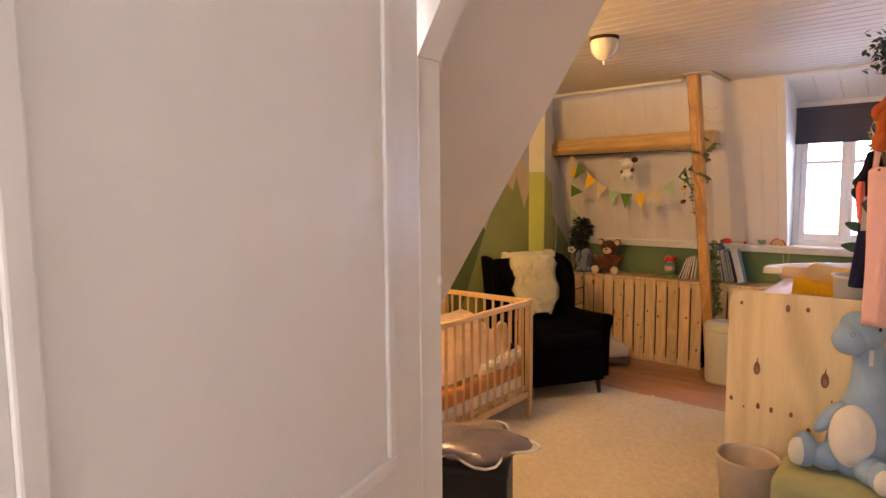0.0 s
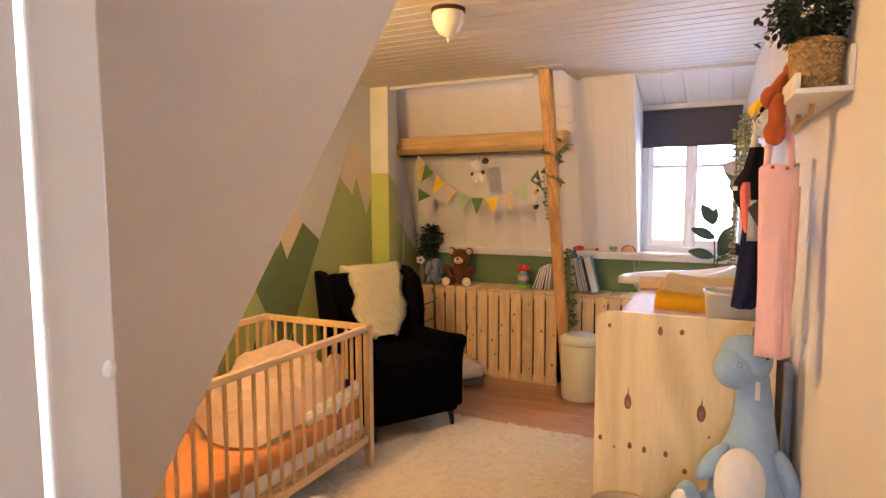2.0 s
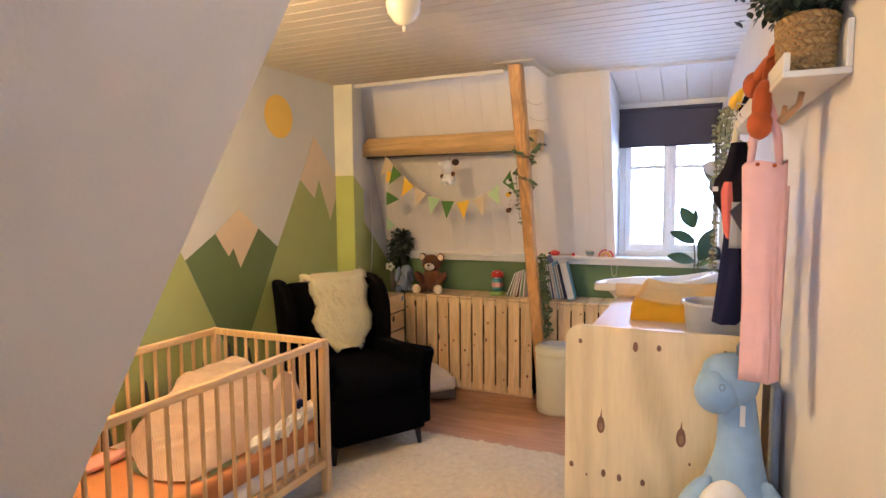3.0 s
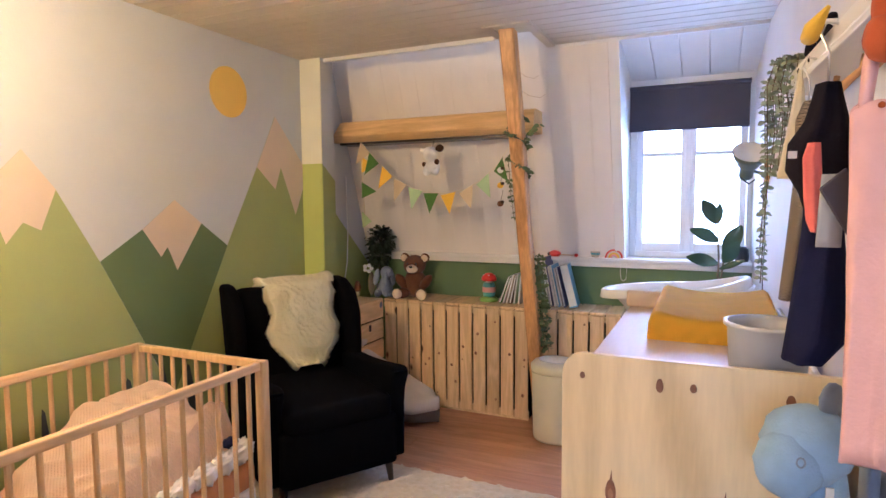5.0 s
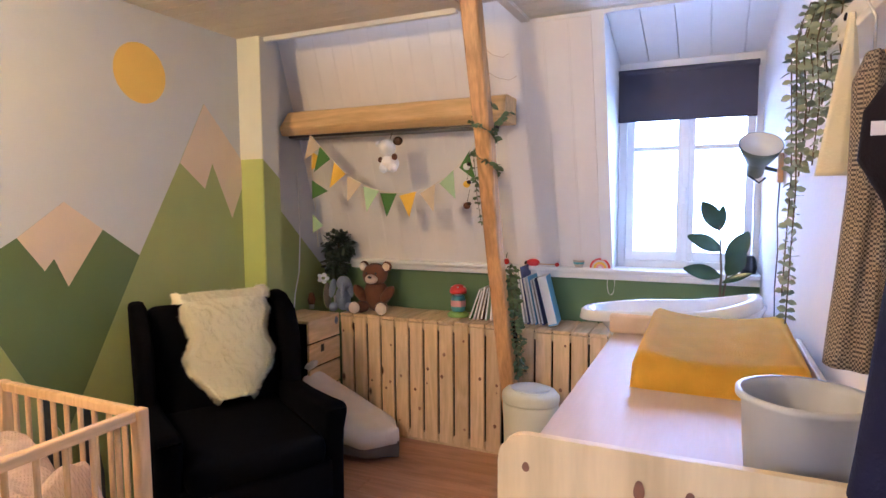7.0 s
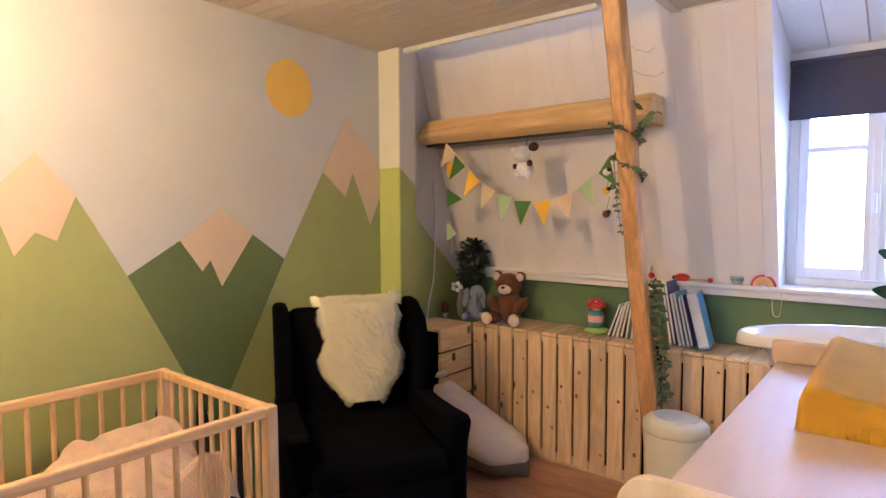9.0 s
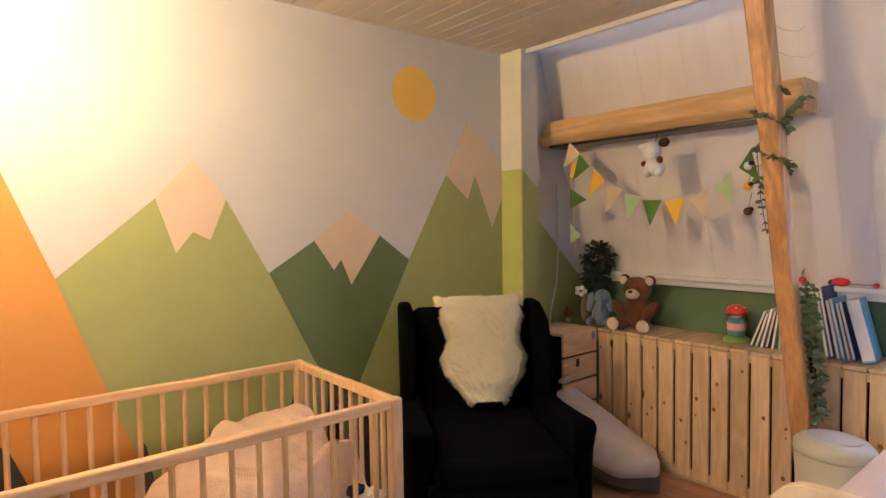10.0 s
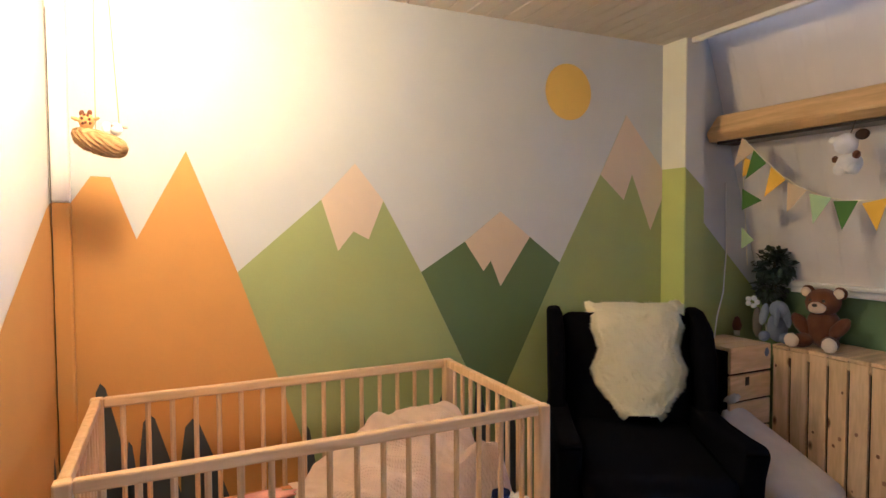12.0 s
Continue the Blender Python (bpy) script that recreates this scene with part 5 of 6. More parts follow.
for i, u, mat in ((0, 0.25, "flag_beige"), (0, 0.95, "flag_green"), (1, 0.95, "flag_yellow"), (3, 0.0, "flag_beige"), (4, 0.0, "flag_mint"), (5, 0.0, "flag_green"), (6, 0.0, "flag_yellow"), (7, 0.0, "flag_beige"), (8, 0.0, "flag_mint"), (9, 0.0, "flag_green")):
    flag(i, u, mat)
part("string", tube(B(), [(0.285, 1.60, 1.80), (0.27, 1.61, 1.62), (0.265, 1.64, 1.40), (0.25, 1.68, 1.15)], 0.002, 5), "cream_cloth", t)
for z, mat, w in ((1.67, "flag_yellow", 0.11), (1.50, "flag_green", 0.12), (1.30, "flag_mint", 0.08)):
    part("flag", prism(B(), [(0.268, 1.61, z + 0.05), (0.268, 1.61, z - 0.06), (0.268 + w, 1.60, z - 0.015)], (0, -0.002, 0)), mat, t)

t = thing("cow_mobile", "small white and brown plush cow hanging under the beam", "mobile", (0.80, 1.60, 1.605))
t.matrix_basis = t.matrix_basis @ Matrix.Scale(1.3, 4)
part("thread", tube(B(), [(0, 0, 0.11), (0, 0.03, 0.165)], 0.0016, 5), "dark_spot", t)
plush_part("body", t, "plush_white", [((0, 0, 0.02), (0.04, 0.035, 0.035)), ((-0.02, -0.02, 0.0), (0.018, 0.02, 0.02)), ((0.025, -0.02, 0.0), (0.018, 0.02, 0.02))])
head = plush_part("head", t, "plush_white", [((-0.005, -0.01, 0.085), (0.036, 0.034, 0.036))])
plush_part("ear", head, "dark_spot", [((0.045, -0.01, 0.11), (0.022, 0.012, 0.018))])
plush_part("ear", head, "plush_white", [((-0.045, -0.01, 0.10), (0.018, 0.010, 0.014))])
plush_part("spot", t, "bear_brown", [((0.035, -0.022, 0.045), (0.012, 0.012, 0.014))])
plush_part("spot", t, "bear_brown", [((-0.035, -0.018, 0.035), (0.010, 0.012, 0.012))])

# ivy round the post
t = thing("ivy_garland", "artificial ivy garland wound round the leaning post", "garland")
sb, lb = B(), B()
coil = []
for k in range(40):
    z = 1.88 - k * 0.010
    p = post_at(z)
    a = k * 0.42
    coil.append(p + Vector((0.052 * math.cos(a), 0.052 * math.sin(a), 0)))
trail(sb, lb, coil, 0.012, 0.030, 0.012, 5)
trail(sb, lb, [post_at(1.74) + Vector((0.04, -0.02, 0)), post_at(1.80) + Vector((0.09, 0.02, 0)), post_at(1.84) + Vector((0.13, 0.05, 0))], 0.016, 0.032, 0.013, 6)
trail(sb, lb, [post_at(1.65) + Vector((-0.05, -0.03, 0)), post_at(1.45) + Vector((-0.055, -0.03, 0)), post_at(1.30) + Vector((-0.05, -0.02, 0))], 0.03, 0.026, 0.010, 8)
drop = [post_at(1.10) + Vector((0.055, 0.02, 0)), post_at(0.9) + Vector((0.062, 0.02, 0)), post_at(0.7) + Vector((0.066, 0.0, 0)), post_at(0.5) + Vector((0.066, -0.01, 0))]
trail(sb, lb, drop, 0.02, 0.034, 0.013, 9)
trail(sb, lb, [Vector(p) + Vector((0.012, 0.03, 0)) for p in drop], 0.02, 0.032, 0.013, 10)
part("stem", sb, "stem", t)
tagged(part("leaves", lb, "ivy_leaf", t), kind="stuff")
for z, kind in ((1.60, "bee"), (1.51, "bee"), (1.40, "acorn")):
    d = thing("felt_ornament", "small felt ornament hanging beside the post", "ornament", (1.26, 1.585, z))
    part("body", blob(B(), (0, 0, 0), (0.02, 0.012, 0.018), 3), "plush_white" if z == 1.60 else "bear_brown" if kind == "acorn" else "flag_yellow", d, "", True)
    part("spot", blob(B(), (0.014, -0.005, 0.010), (0.012, 0.010, 0.010), 3), "dark_spot", d, "", True)
    part("thread", tube(B(), [(0, 0, 0.01), (0.02, -0.01, 0.08)], 0.0015, 5), "stem", d)

for z, l in ((2.12, 0.10), (2.02, 0.13)):
    p0 = post_at(z) + Vector((0.035, 0.0, 0))
    tagged(part("loose_wire", tube(B(), [p0, p0 + Vector((l * 0.4, 0.02, -0.035)), p0 + Vector((l * 0.8, 0.05, -0.045)), p0 + Vector((l, 0.07, -0.025))], 0.0013, 5), "felt_beige"), "thin loose wire sticking out of the post", "wire")

# ceiling lamp (unlit) and the lit one above the crib
t = thing("ceiling_lamp", "cream opal glass drop ceiling lamp, unlit", "ceiling lamp", (1.365, -0.14, 0))
part("shade", lathe(B(), [(0.072, 2.306), (0.073, 2.28), (0.066, 2.245), (0.04, 2.21), (0.014, 2.197), (0.0, 2.195)], 32), "opal", t, "", True)
part("ceiling_rose", lathe(B(), [(0, 2.302), (0.076, 2.302), (0.078, 2.319), (0, 2.319)], 32), "dark_spot", t, "dark metal ceiling rose")
part("finial", lathe(B(), [(0, 2.170), (0.004, 2.172), (0.008, 2.188), (0.004, 2.197)], 12), "opal", t, "", True)
M["bulb"] = glowing("bulb", (1.0, 0.78, 0.5), 18.0)
t = thing("crib_lamp", "small bare glowing bulb lamp above the crib", "lamp", LAMP_AT)
part("bulb", blob(B(), (0, 0, 0), (0.02, 0.02, 0.025), 3), "bulb", t, "", True)
part("socket", tube(B(), [(0, 0, 0.022), (0, 0, 0.06)], 0.014, 12), "white_plastic", t)
part("flex", tube(B(), [(0, 0, 0.06), (0, 0, CEIL - LAMP_AT.z)], 0.003, 6), "white_plastic", t)

# hanging basket above the crib
t = thing("basket_mobile", "woven straw boat with small soft animals hanging above the crib", "mobile", (0.25, -1.277, 1.60))


def hull(u, a, grow=0.0):
    """A point of the basket's rounded hull: u along, a around."""
    r = (0.044 + grow) * max(0.0, 1 - abs(u) ** 2.6) ** 0.5
    s = math.sin(a)
    return Vector((r * math.cos(a), (0.078 + grow) * u, 0.040 - 0.020 * u + r * (s if s < 0 else 0.72 * s)))


bm = B()
rings = [[bm.verts.new(hull(max(-0.995, min(0.995, i / 12 - 1)), k * math.tau / 18)) for k in range(18)] for i in range(25)]
for a, b in zip(rings, rings[1:]):
    for k in range(18):
        bm.faces.new((a[k], a[(k + 1) % 18], b[(k + 1) % 18], b[k]))
bm.faces.new(rings[0]), bm.faces.new(rings[-1])
part("basket", bm, "weave", t, "woven straw boat", True)
bm = B()
for k in range(12):
    tube(bm, [hull(-0.93 + i * 0.093, k * math.tau / 12 + 0.25 * math.sin(i * 0.8 + k), 0.0008) for i in range(21)], 0.0013, 5)
for k in range(6):
    tube(bm, [hull(-0.75 + k * 0.3 + 0.10 * math.sin(i * math.tau / 20), i * math.tau / 20, 0.0022) for i in range(21)], 0.0010, 5)
tagged(part("binding", bm, "straw", t, "straw binding"), kind="stuff")
giraffe = plush_part("giraffe", t, "giraffe", [((0.0, -0.035, 0.098), (0.018, 0.022, 0.026)), ((0.0, -0.062, 0.104), (0.008, 0.016, 0.006), (-20, 0, 0)), ((0.0, -0.010, 0.108), (0.007, 0.012, 0.005), (25, 0, 0))], "spotted orange giraffe")
for k, (yy, zz) in enumerate(((-0.046, 0.106), (-0.036, 0.094), (-0.026, 0.104), (-0.030, 0.116), (-0.044, 0.091), (-0.040, 0.118), (-0.024, 0.092))):
    part("spot", blob(B(), (0.0155, yy, zz), (0.004, 0.0045, 0.0050), 2), "bear_brown", giraffe)
for yy, zz in ((-0.048, 0.124), (-0.026, 0.126)):
    plush_part("horn", giraffe, "bear_brown", [((0.0, yy, zz), (0.006, 0.007, 0.010), (-15, 0, 0))])
plush_part("lamb_body", t, "plush_white", [((0.0, 0.044, 0.080), (0.015, 0.019, 0.020)), ((0.0, 0.018, 0.082), (0.014, 0.014, 0.020))], "white lamb body")
plush_part("lamb", t, "pink_toy", [((0.010, 0.036, 0.090), (0.006, 0.006, 0.005)), ((0.0, 0.07, 0.088), (0.006, 0.010, 0.006)), ((0.0, 0.02, 0.088), (0.006, 0.010, 0.006))], "small pink and white lamb")
for yy in (-0.012, 0.055):
    part("string", tube(B(), [(0, yy, 0.07), (0, yy * 0.4, CEIL - 1.60)], 0.0015, 5), "straw", t)

# dark box and foil balloon by the passage
t = thing("storage_box", "dark grey storage box standing beside the rug", "box", (1.31, -1.26, 0.035), 28)
part("body", box(B(), -0.16, -0.14, 0.0, 0.16, 0.14, 0.30, 0.008), "box_dark", t)
part("lid", box(B(), -0.165, -0.145, 0.285, 0.165, 0.145, 0.315, 0.008), "box_dark", t)
t = thing("foil_cushion", "clear and grey crinkled foil balloon lying on the dark box", "balloon", (1.30, -1.25, 0.35), 28)
rows_top = B()
rings = []
for i in range(9):
    r = 0.24 * math.sin(math.pi * (0.03 + 0.94 * i / 8))
    z = -0.045 * math.cos(math.pi * (0.03 + 0.94 * i / 8))
    ring = []
    for k in range(40):
        a = k * math.tau / 40
        rr = r * (1 + 0.28 * math.cos(a * 5) * (i / 8 if i < 5 else 1 - i / 10)) * (1 + 0.05 * noise.noise(Vector((a * 3, i, 0))))
        ring.append(rows_top.verts.new((rr * math.cos(a) * 0.95, rr * math.sin(a) * 0.85, z + 0.055 + 0.008 * noise.noise(Vector((a * 5, i * 0.8, 2))))))
    rings.append(ring)
for a, b in zip(rings, rings[1:]):
    for k in range(40):
        rows_top.faces.new((a[k], a[(k + 1) % 40], b[(k + 1) % 40], b[k]))
rows_top.faces.new(rings[0]), rows_top.faces.new(rings[-1])
part("skin", rows_top, "foil", t, "", True)
part("seam", tube(B(), [(0.235 * (1 + 0.24 * math.cos(a * math.tau / 8)) * math.cos(a * math.tau / 40), 0.21 * (1 + 0.24 * math.cos(a * math.tau / 8)) * math.sin(a * math.tau / 40), 0.05) for a in range(41)], 0.006, 6), "white_plastic", t, "pale welded seam", True)

# felt basket, pouf, dark toy
t = thing("felt_basket", "soft beige felt basket in front of the changing table", "basket", (2.215, -0.42, 0.035))
part("wall", lathe(B(), [(0, 0), (0.105, 0), (0.128, 0.255), (0.130, 0.27), (0.124, 0.27), (0.120, 0.25), (0.10, 0.01), (0, 0.01)], 36, 1.0, 1.0), "felt_beige", t, "", True)
t = thing("pouf", "sage-green upholstered pouf beside the wall", "pouf", (2.56, -0.50, 0.035))
part("body", box(B(), -0.21, -0.20, 0.0, 0.19, 0.20, 0.33, 0.05, 4), "sage_cloth", t, "", True)
t = thing("horned_toy", "black plush toy with pale horns and a green face", "soft toy", (2.60, -0.86, 0.035))
plush_part("body", t, "black_cloth", [((0, 0, 0.15), (0.14, 0.13, 0.16))])
plush_part("face", t, "sage_cloth", [((-0.02, -0.06, 0.25), (0.075, 0.07, 0.06))])
for s in (-1, 1):
    part("horn", tube(B(), [(s * 0.07 - 0.02, -0.03, 0.27), (s * 0.09 - 0.02, -0.04, 0.32), (s * 0.085 - 0.02, -0.05, 0.36)], [0.024, 0.018, 0.003], 10), "plush_white", t, "pale horn", True)


# blue dinosaur
t = thing("dinosaur_toy", "large sky-blue plush dinosaur with a white belly sitting on the pouf", "soft toy", (2.618, -0.47, 0.366), 8)
t.matrix_basis = t.matrix_basis @ Matrix.Diagonal((0.88, 0.88, 0.99, 1))
rings = []
bm = B()
spine = [(0.015, 0.03, -0.004, 0.105), (0.01, 0.02, 0.03, 0.130), (0.01, 0.015, 0.10, 0.140), (0.012, 0.015, 0.18, 0.128), (0.018, 0.02, 0.26, 0.102), (0.024, 0.025, 0.33, 0.078), (0.026, 0.03, 0.38, 0.069), (0.022, 0.03, 0.45, 0.063), (0.012, 0.025, 0.52, 0.060), (0.0, 0.02, 0.57, 0.045)]
for x, y, z, r in spine:
    rings.append([bm.verts.new((x + r * math.cos(a), y + 0.92 * r * math.sin(a), z + 0.002 * noise.noise(Vector((a * 3, z * 30, 0))))) for a in (k * math.tau / 28 for k in range(28))])
for r0, r1 in zip(rings, rings[1:]):
    for k in range(28):
        bm.faces.new((r0[k], r0[(k + 1) % 28], r1[(k + 1) % 28], r1[k]))
bm.faces.new(rings[0]), bm.faces.new(rings[-1])
part("body", bm, "plush_blue", t, "", True)
bm = blob(B(), (0, 0, 0), (0.088, 0.060, 0.125), 4)
for v in bm.verts:
    v.co.y += 0.0025 * math.sin(v.co.z * 420)
bmesh.ops.transform(bm, matrix=Matrix.Translation((-0.032, -0.078, 0.170)), verts=bm.verts)
part("belly", bm, "plush_white", t, "ribbed white belly", True)
head = plush_part("head", t, "plush_blue", [((-0.012, 0.012, 0.578), (0.094, 0.090, 0.080))])
plush_part("muzzle", head, "plush_blue", [((-0.058, -0.035, 0.550), (0.070, 0.064, 0.066))])
plush_part("eye", head, "black_plastic", [((0.045, -0.066, 0.600), (0.006, 0.005, 0.008))])
for x, y, z in ((-0.052, -0.098, 0.578),):
    part("nostril", tube(B(), [(x + 0.008 * math.cos(a), y - 0.003, z + 0.009 * math.sin(a)) for a in (k * math.tau / 12 for k in range(13))], 0.0018, 5), "ele_grey", head, "stitched nostril")
for x, y, z, lean in ((0.030, 0.005, 0.672, 12), (0.062, 0.03, 0.655, 38)):
    plush_part("frill", head, "ele_grey", [((x, y, z), (0.030, 0.010, 0.036), (0, lean, 25))], "darker blue-grey frill")
plush_part("arm", t, "plush_blue", [((0.132, -0.035, 0.190), (0.038, 0.042, 0.105), (0, -22, 0))])
plush_part("arm", t, "plush_blue", [((-0.118, -0.02, 0.215), (0.032, 0.038, 0.085), (0, 38, 0))])
for x, y, size in ((-0.205, -0.050, 0.075), (0.075, -0.185, 0.062)):
    leg = plush_part("leg", t, "plush_blue", [((x * 0.6, y * 0.6, 0.055), (0.068, 0.066, 0.056)), ((x, y, size), (0.052, 0.050, size))])
    pad = (-0.030, -0.030) if x < 0 else (0.0, -0.034)
    plush_part("foot_pad", leg, "plush_white", [((x + pad[0], y + pad[1], size - 0.003), (0.036, 0.030, size * 0.78))], "white foot pad")
part("tag", box(B(), 0.014, -0.040, 0.450, 0.030, -0.036, 0.512), "paper_white", t, "white sewn-in tag")
t = thing("play_mat", "grey folded mat leaning between the table and the wall", "mat", (2.742, -0.30, 0.035))
part("mat", box(B(), -0.012, -0.06, 0, 0.012, 0.03, 0.86, 0.01, 3), "ele_grey", t, "", True)

# shelf with pegs on the right wall
SLOPE = -2.92  # the right wall's turn out of square
t = thing("wall_shelf", "white narrow wall shelf with a raised lip and peg hooks", "shelf", (right_wall_x(-0.92), -0.92, 1.72), -SLOPE)
part("base", box(B(), -0.125, 0.0, 0.0, -0.001, 1.20, 0.014, 0.002, 1), "white_paint", t)
part("lip", box(B(), -0.125, 0.0, 0.014, -0.112, 1.20, 0.052, 0.002, 1), "white_paint", t)
part("back", box(B(), -0.013, 0.0, 0.014, -0.001, 1.20, 0.11, 0.002, 1), "white_paint", t)
for yy in (0.20, 0.42, 0.66, 0.90):
    part("peg", tube(B(), [(-0.055, yy, -0.001), (-0.06, yy, -0.03), (-0.10, yy - 0.005, -0.07)], [0.007, 0.007, 0.010], 10), "hook_wood", t, "turned wooden peg", True)


def on_wall(y, off, z):
    return Vector((right_wall_x(y) - off, y, z))


# woven pot with a bushy plant at the shelf's near end
t = thing("woven_planter", "seagrass basket planter with a bushy green plant on the shelf", "plant", on_wall(-0.82, 0.067, 1.735))
part("basket", lathe(B(), [(0, 0), (0.056, 0), (0.062, 0.03), (0.068, 0.12), (0.064, 0.125), (0.058, 0.11), (0, 0.10)], 30, 0.88, 1.25), "weave", t, "woven seagrass basket", True)
bm = B()
for i in range(9):
    for k in range(26):
        a = (k + 0.5 * (i % 2)) * math.tau / 26
        rad = 0.0605 + 0.0085 * i / 8
        c = Vector((0.88 * rad * math.cos(a), 1.25 * rad * math.sin(a), 0.010 + i * 0.0132))
        tilt = 35 if i % 2 else -35
        blob(bm, c, (0.0035, 0.0105, 0.0048), 1, 0.2, 20, pose(0, 0, 0, tilt, 0, math.degrees(a)))
tagged(part("weave", bm, "straw", t, "", True), kind="stuff")
bm = B()
bush(bm, (-0.015, 0.01, 0.20), (0.10, 0.12, 0.08), 900, 0.022, 0.008, 21)
for k in range(26):
    a = rng.uniform(0, math.tau)
    tip = Vector((-0.02 + 0.13 * math.cos(a), 0.13 * math.sin(a), rng.uniform(0.10, 0.27)))
    tip.x = min(tip.x, 0.045)
    for q in range(5):
        p = Vector((0, 0, 0.15)).lerp(tip, 0.5 + q * 0.12)
        leaf(bm, p, p + Vector((rng.uniform(-0.02, 0.02), rng.uniform(-0.02, 0.02), rng.uniform(-0.01, 0.02))), 0.008, Vector((0, 0, 1)), 0.2, 3)
tagged(part("foliage", bm, "dark_leaf", t), kind="stuff")

t = thing("rust_slippers", "pair of rust-brown knitted slippers hanging over the shelf's lip", "slippers", on_wall(-0.72, 0.138, 1.635))
plush_part("slipper", t, "rust_knit", [((0, -0.01, 0.055), (0.022, 0.028, 0.06)), ((-0.004, -0.015, 0.012), (0.028, 0.033, 0.036)), ((0.004, -0.005, 0.09), (0.018, 0.022, 0.03))])
plush_part("slipper", t, "rust_knit", [((0.010, 0.03, 0.15), (0.021, 0.026, 0.055), (0, 35, 0)), ((-0.016, 0.04, 0.115), (0.025, 0.03, 0.033)), ((0.03, 0.025, 0.18), (0.018, 0.02, 0.03))])
part("cord", tube(B(), [(0.0, 0.0, 0.12), (0.01, 0.01, 0.17), (0.03, 0.0, 0.18)], 0.003, 6), "rust_knit", t)
t = thing("banana_toy", "small yellow felt banana toy on the shelf's lip", "toy", on_wall(-0.30, 0.14, 1.75))
part("skin", tube(B(), [(0, -0.06, 0.05), (-0.02, -0.02, 0.02), (-0.02, 0.03, 0.015), (-0.005, 0.07, 0.03)], [0.004, 0.018, 0.018, 0.004], 12), "yellow_felt", t, "", True)
for y0, a in ((-0.12, 1), (0.02, -1)):
    t = thing("panda_toy", "black and white soft toy perched on the shelf", "soft toy", on_wall(y0, 0.085, 1.735))
    plush_part("body", t, "plush_white", [((0, 0, 0.04), (0.032, 0.04, 0.04)), ((-0.005, 0.035 * a, 0.085), (0.028, 0.028, 0.026))])
    for piece in (((-0.02, 0.045, 0.02), (0.025, 0.025, 0.018)), ((-0.02, -0.04, 0.05), (0.02, 0.018, 0.03))):
        plush_part("limb", t, "black_cloth", [piece])
    plush_part("ear", t, "black_cloth", [((0, 0.035 * a, 0.112), (0.012, 0.02, 0.012))])

# trailing plant at the far end
t = thing("trailing_plant", "trailing eucalyptus plant hanging from the shelf's far end", "plant", on_wall(0.20, 0.07, 1.735))
part("pot", lathe(B(), [(0, 0), (0.040, 0), (0.05, 0.07), (0.046, 0.07), (0, 0.06)], 22), "white_plastic", t, "", True)
sb, lb = B(), B()
for k in range(12):
    ox, oy = -0.050 - 0.016 * ((k * 7) % 5), -0.085 + 0.0172 * k
    low = -(0.46 + 0.05 * (k % 3)) if k % 5 == 2 else -(0.10 + 0.20 * ((k * 37) % 10) / 10)
    trail(sb, lb, [(0, 0, 0.075), (ox * 0.8, oy * 0.7, 0.08), (ox, oy, 0.0), (ox + 0.01, oy + 0.01, low * 0.5), (ox, oy - 0.005, low)], 0.017, 0.018, 0.0078, 40 + k)
part("stem", sb, "stem", t)
tagged(part("leaves", lb, "euca_leaf", t), kind="stuff")


# clothes on hangers, hung flat along the wall's normal
def garment(name, label, y, off, z_top, z_low, w_top, w_low, mat, depth=0.05, strap=0.0, seed=0, hanger=True, category="clothes"):
    """A garment hanging across the shelf's front: width runs out from the wall, depth along it."""
    t = thing(name, label, category, on_wall(y, off, 0))
    bm = B()
    n, m = 20, 26
    rings = []
    for i in range(n + 1):
        u = i / n
        z = z_top + (z_low - z_top) * u
        w = (w_top + (w_low - w_top) * min(1, u * 1.2)) * 0.5
        d = depth * 0.5 * (0.5 + 0.6 * u)
        ring = []
        for k in range(m):
            a = k * math.tau / m
            f = 1 + 0.16 * math.sin(a * 5 + seed + u * 1.5) * u + 0.08 * noise.noise(Vector((a, u * 4, seed)))
            ring.append(bm.verts.new((w * math.cos(a) * f, d * math.sin(a) * f, z + 0.008 * math.sin(a * 3 + seed))))
        rings.append(ring)
    for a, b in zip(rings, rings[1:]):
        for k in range(m):
            bm.faces.new((a[k], a[(k + 1) % m], b[(k + 1) % m], b[k]))
    bm.faces.new(rings[0]), bm.faces.new(rings[-1])
    part("fabric", bm, mat, t, "", True)
    if strap:
        for s in (-1, 1):
            part("strap", tube(B(), [(s * w_top * 0.34, 0, z_top - 0.03), (s * w_top * 0.26, 0.004, z_top + strap * 0.4), (s * 0.014, 0.01, z_top + strap * 0.75), (s * 0.004, 0.012, z_top + strap)], [0.008, 0.011, 0.009, 0.005], 8), mat, t, "", True)
    if hanger:
        zt = z_top + max(strap, 0.0)
        part("hanger", tube(B(), [(0.0, 0, zt - 0.01), (0, 0, zt + 0.02), (-0.012, 0, zt + 0.045), (0.0, 0, zt + 0.065), (0.012, 0, zt + 0.05)], 0.0022, 6), "steel", t, "steel hanger hook", True)
    return t


romper = garment("pink_romper", "pale pink ribbed romper hanging from the shelf", -0.70, 0.124, 1.555, 1.015, 0.100, 0.084, "rib_pink", 0.075, 0.165, 1, False)
